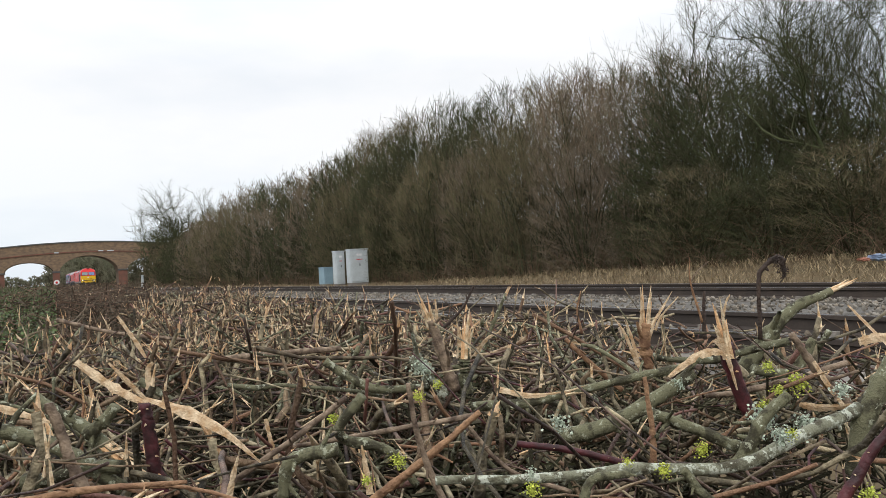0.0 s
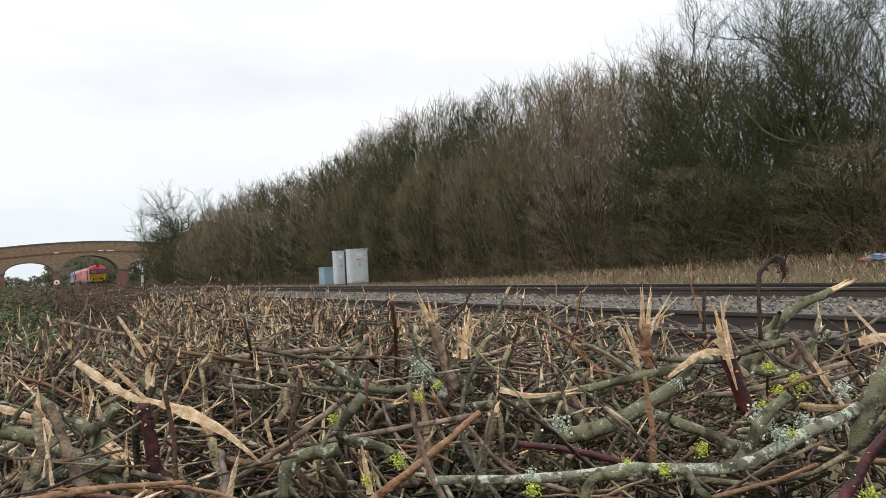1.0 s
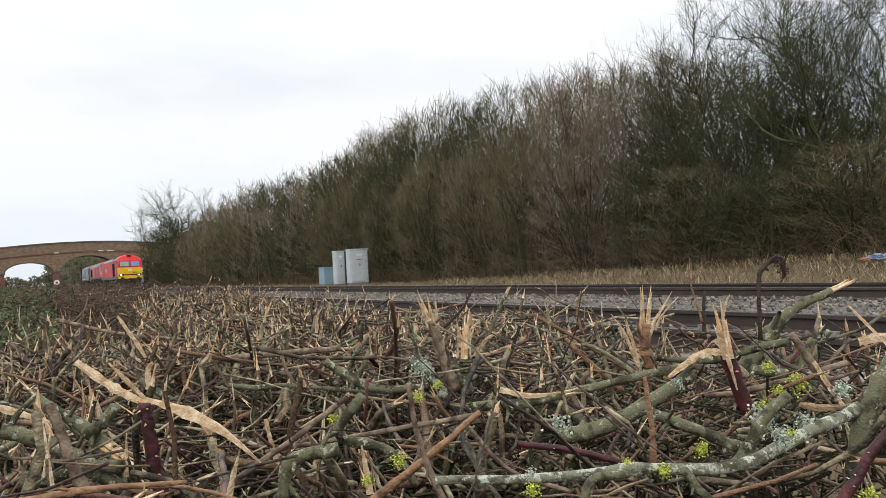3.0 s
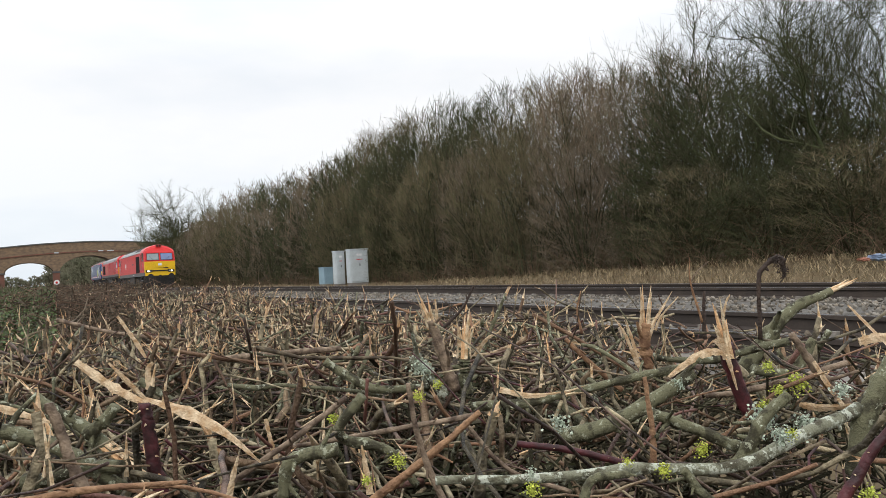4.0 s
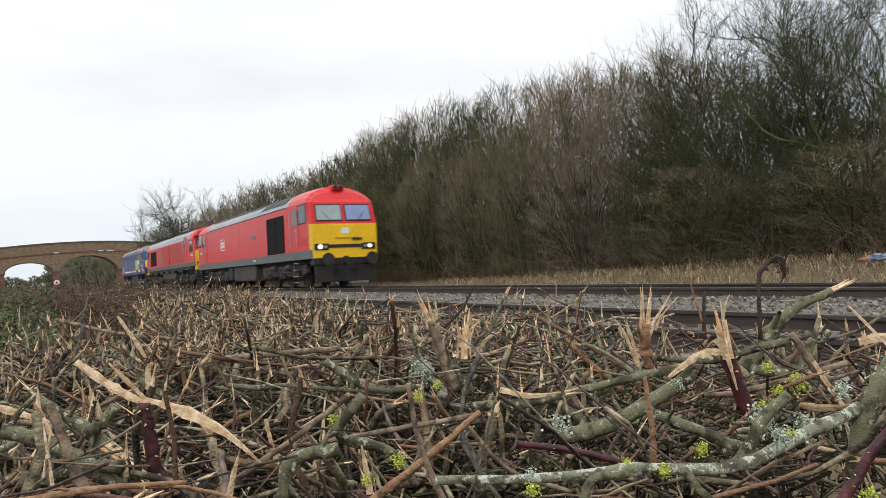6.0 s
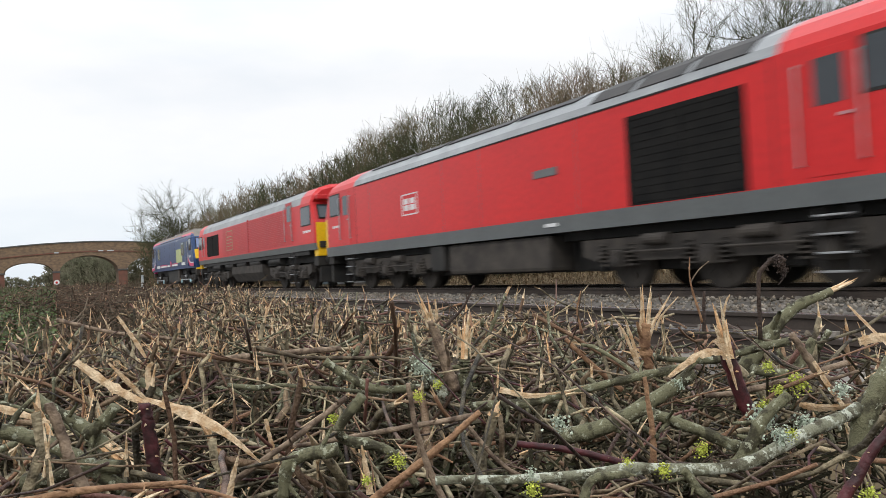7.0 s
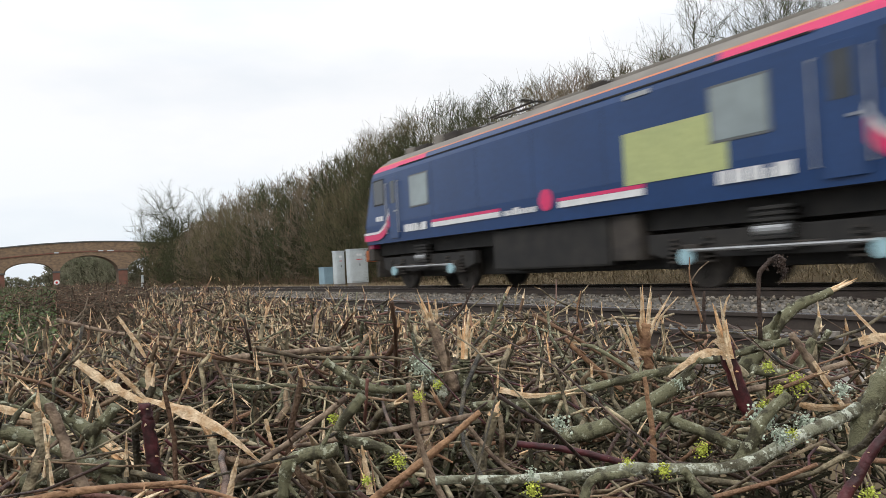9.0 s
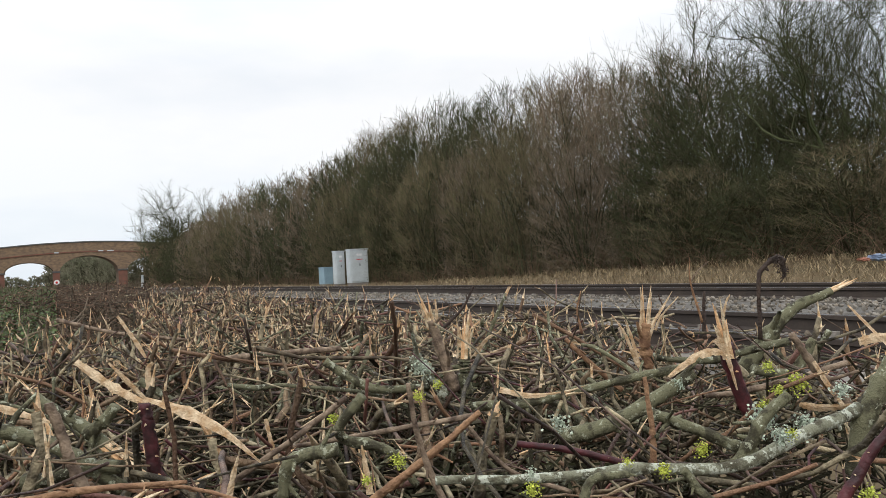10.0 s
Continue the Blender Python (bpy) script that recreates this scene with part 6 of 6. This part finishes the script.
def blue_electric():
    L, hw = 18.0, 1.37
    root = tagged(new("electric_locomotive"), "navy blue electric locomotive with pink swoosh and grey roof", "locomotive", "coupled locomotives")
    half = [(1.33, 1.34), (hw, 1.90), (hw, 2.50), (hw, 3.30), (1.33, 3.44), (1.26, 3.58), (1.22, 3.62), (1.02, 3.80), (0.0, 3.91)]
    def s0(x, z):
        y = 0.0 if z <= 1.95 else 0.62 * (min(z, 3.35) - 1.90) / 1.45
        if z > 3.4:
            y = 0.60 + (z - 3.4) * 1.6
        return (x * (0.93 if z < 3.4 else 0.90), y, z - (0.10 if z > 3.4 else 0.0))
    def s1(x, z):
        return (x, s0(x, z)[1] + 0.22, z)
    ends = [s0, s1, lambda x, z: (x, 4.2, z)]
    def pick(i, j):
        if i < 4:
            return ("bodyside", BLUE)
        if i == 4:
            return ("cantrail_band", PINK) if j == 1 else ("upper_bodyside", BLUE)
        if i == 5:
            return ("cantrail_line", ORANGE)
        return ("roof", ROOF_BUFF)
    shell(root, half, L, ends, pick, lambda i: ("yellow_front", YELLOW) if i == 1 else ("cab_front", BLUE if i < 4 else ROOF_BUFF))
    for end in (0, 1):
        T = end_faces(L, end)
        sg = 1 if end == 0 else -1
        for s in (-1, 1):
            w = face_panel(root, "windscreen", [T((0.05 * s, 0.26, 2.54)), T((1.18 * s, 0.26, 2.54)), T((1.16 * s, 0.56, 3.24)), T((0.05 * s, 0.56, 3.24))], BLACK, "raked cab windscreen", 0.02 * sg)
            face_panel(w, "pane", [T((0.09 * s, 0.255, 2.58)), T((1.14 * s, 0.255, 2.58)), T((1.12 * s, 0.53, 3.20)), T((0.09 * s, 0.53, 3.20))], GLASS_BLUE, "", 0.03 * sg)
            boxed("headlight_housing", (min(s * 0.6, s * 1.1), max(s * 0.6, s * 1.1), *sorted((T((0, -0.04, 0))[1], T((0, 0.03, 0))[1])), 1.52, 1.72), BLACK, root, 0.03, "black headlight recess")
        boxed("lower_front", (-1.2, 1.2, *sorted((T((0, -0.01, 0))[1], T((0, 0.35, 0))[1])), 1.22, 1.36), YELLOW if end == 0 else PINK, root, 0.02)
        boxed("buffer_beam", (-1.24, 1.24, *sorted((T((0, 0.02, 0))[1], T((0, 0.4, 0))[1])), 0.86, 1.22), DIRTY, root, 0.03)
        boxed("front_skirt", (-1.1, 1.1, *sorted((T((0, 0.3, 0))[1], T((0, 0.45, 0))[1])), 0.35, 0.86), DIRTY, root, 0.03)
        for x in (-0.87, 0.87):
            boxed("buffer_face", (x - 0.24, x + 0.24, *sorted((T((0, -0.50, 0))[1], T((0, -0.42, 0))[1])), 0.84, 1.2), ORANGE, root, 0.05, "rust-orange buffer face")
        buffers(root, T((0, 0.02, 0))[1], -1 if end == 0 else 1)
    for side in (-1, 1):
        for m in (0, 1):
            Y = (lambda a, b: (a, b)) if m == 0 else (lambda a, b: (L - b, L - a))
            window(root, side, *Y(0.95, 1.62), 2.50, 3.18, hw, GLASS)
            d = cab_door(root, side, *Y(1.95, 2.55), 1.45, 3.2, hw, BLUE)
            window(root, side, *Y(3.35, 4.35), 2.25, 3.05, hw, GLASS_PALE, STRIPE, "pale grey bodyside window")
            # swoosh: a band that sweeps from the door down and round to the nose
            for nm, r0, r1, material in (("swoosh_outer", 0.96, 1.13, PINK), ("swoosh_inner", 0.89, 0.955, WHITE)):
                bm = bmesh.new()
                last = None
                for i in range(17):
                    a = math.pi / 2 * i / 16
                    pts = []
                    for rr in (r0, r1):
                        y, z = 0.98 + rr * 1.15 * math.cos(a), 2.66 - rr * 1.08 * math.sin(a)
                        if i == 16:
                            y = 0.12
                        y = y if m == 0 else L - y
                        pts += [(side * (hw - 0.004), y, z), (side * (hw + 0.008), y, z)]
                    if last:
                        for k in ((1, 3), (0, 1), (2, 3)):
                            plate(bm, [last[k[0]], last[k[1]], pts[k[1]], pts[k[0]]])
                    last = pts
                bmesh.ops.remove_doubles(bm, verts=bm.verts, dist=0.0004)
                bmesh.ops.recalc_face_normals(bm, faces=bm.faces)
                part(nm, bm, material, root, "pink swoosh painted round the cab" if material == PINK else "")
            bars(root, "white_lettering_mark", side, Y(3.0, 4.2)[0], 1.58, (0.3, 0.08, 0.22, 0.25, 0.2), 0.2, hw, WHITE, "white lettering shapes")
            bars(root, "white_lettering_mark", side, Y(1.05, 1.5)[0], 2.0, (0.2, 0.2), 0.14, hw, WHITE, "white marks under the cab window")
        slab(root, "green_patch", side, 4.08, 6.3, 1.80, 2.70, hw, LIME, "pale green vinyl patch over old lettering", 0.007)
        for y0, y1 in ((5.85, 8.2), (10.3, 13.5)):
            slab(root, "white_stripe", side, y0, y1, 1.60, 1.72, hw, WHITE, "", 0.006)
            slab(root, "red_stripe", side, y0, y1, 1.725, 1.79, hw, PINK, "", 0.006)
        bars(root, "white_lettering_mark", side, 8.95, 1.60, (0.16, 0.14, 0.14, 0.2, 0.14, 0.1), 0.15, hw, WHITE, "white lettering shapes")
        bm = bmesh.new()
        drum(bm, side * (hw - 0.003), side * (hw + 0.008), 8.6, 1.80, 0.22, 24)
        part("pink_disc", bm, PINK, root, "pink disc emblem")
        slab(root, "bodyside_seam", side, 2.6, L - 2.6, 3.42, 3.45, 1.34, BLACK, "black cantrail seam", 0.012)
        for y in (6.8, 9.0, 11.2, 13.4):
            slab(root, "panel_seam", side, y, y + 0.012, 1.86, 3.28, hw, BLACK, "", 0.003)
        slab(root, "small_vent", side, 5.6, 6.2, 3.28, 3.36, hw, SILVER, "", 0.02)
        for y in (1.9, 5.1, 12.8, 16.1):
            bm = bmesh.new()
            drum(bm, side * 1.22, side * 1.30, y, 0.52, 0.13, 16)
            part("axle_cover", bm, PALE_BLUE, root, "pale blue axle cover")
        for y in (3.5, 14.4):
            stack = boxed("rubber_spring_stack", (*sorted((side * 1.06, side * 1.24)), y - 0.26, y + 0.26, 0.55, 1.2), BLACK, root, 0.0, "black ribbed spring stack")
            for k in range(8):
                boxed("spring_plate", (*sorted((side * 1.05, side * 1.28)), y - 0.32, y + 0.32, 0.55 + 0.085 * k, 0.60 + 0.085 * k), BLACK, stack, 0.008)
            bm = bmesh.new()
            drum(bm, y - 1.7, y + 1.7, side * 1.26, 0.62, 0.03, 8, axis="y")
            part("traction_rod", bm, SILVER, root, "pale steel rod along the bogie")
    boxed("transformer_box", (-1.2, 1.2, 7.0, 10.9, 0.42, 1.32), BLACK, root, 0.05, "black transformer case")
    boxed("battery_box", (-1.22, 1.22, 6.2, 6.9, 0.5, 1.32), DIRTY, root, 0.03)
    boxed("underframe", (-1.0, 1.0, 0.4, L - 0.4, 1.0, 1.36), BLACK, root)
    boxed("traction_gear", (-0.6, 0.6, 0.9, L - 0.9, 0.32, 1.05), BLACK, root, 0.05, "black undergear between the wheels")
    # roof gear: folded pantograph, insulators and bus bars
    for y0, y1 in ((3.0, 7.2), (8.2, 9.8)):
        boxed("roof_box", (-0.7, 0.7, y0, y1, 3.72, 3.83), ROOF_BUFF, root, 0.03)
    pan = boxed("pantograph_frame", (-0.55, 0.55, 9.9, 10.0, 3.86, 3.92), DIRTY, root, 0.01, "folded pantograph on the roof")
    for s in (-1, 1):
        for z0, z1, y0, y1 in ((3.88, 4.00, 10.0, 11.9), (4.00, 4.06, 11.9, 10.2)):
            bm = bmesh.new()
            c = (Vector((s * 0.5, y0, z0)), Vector((s * 0.35, y1, z1)))
            d = c[1] - c[0]
            bmesh.ops.create_cone(bm, cap_ends=True, segments=8, radius1=0.025, radius2=0.025, depth=d.length, matrix=Matrix.Translation((c[0] + c[1]) / 2) @ d.to_track_quat("Z", "Y").to_matrix().to_4x4())
            part("arm", bm, DIRTY, pan)
    boxed("contact_strip", (-0.7, 0.7, 10.15, 10.3, 4.05, 4.09), BLACK, pan, 0.01)
    for y in (9.95, 11.9, 12.8, 13.6, 14.4):
        for x in (-0.5, 0.5):
            bm = bmesh.new()
            for k in range(4):
                bmesh.ops.create_cone(bm, cap_ends=True, segments=12, radius1=0.075, radius2=0.05, depth=0.035, matrix=Matrix.Translation((x, y, 3.74 + 0.045 * k)))
            part("insulator", bm, DIRTY, root, "ribbed roof insulator")
    for y0, w, h in ((12.3, 0.5, 0.16), (13.1, 0.7, 0.22), (14.0, 0.35, 0.26), (14.7, 0.8, 0.15), (15.7, 0.4, 0.2), (7.4, 0.5, 0.14)):
        boxed("roof_equipment", (-0.75, 0.45, y0, y0 + w, 3.70, 3.72 + h), DIRTY if w > 0.45 else ROOF_BUFF, root, 0.04, "weathered roof equipment case")
    bm = bmesh.new()
    drum(bm, 12.0, 15.4, -0.3, 3.93, 0.02, 8, axis="y")
    part("bus_bar", bm, SILVER, root)
    for ob in root.children:
        if ob.name.split(".")[0] in ("roof_box", "pantograph_frame", "insulator", "roof_equipment", "bus_bar"):
            ob.location.z = 0.15
    for axles in ((1.9, 5.1), (12.8, 16.1)):
        bogie(root, axles, 0.56, False, SILVER)
    return root


FLEET = [(red_heavy_diesel(), 0.0), (red_freight_diesel(), 21.8), (blue_electric(), 44.3)]


def motions():
    """The coupled train runs by at a steady speed, its wheels rolling."""
    for loco, back in FLEET:
        walk(loco, [(0.5 * i, pose(LOCO_X, nose_y(0.5 * i) + back, 0)) for i in range(21)])
    for wheel, y, r in WHEELS:
        step = math.degrees(SPEED / FPS / r)
        walk(wheel, [(i / FPS, pose(0, y, r, step * i)) for i in range(10 * FPS + 1)])


motions()
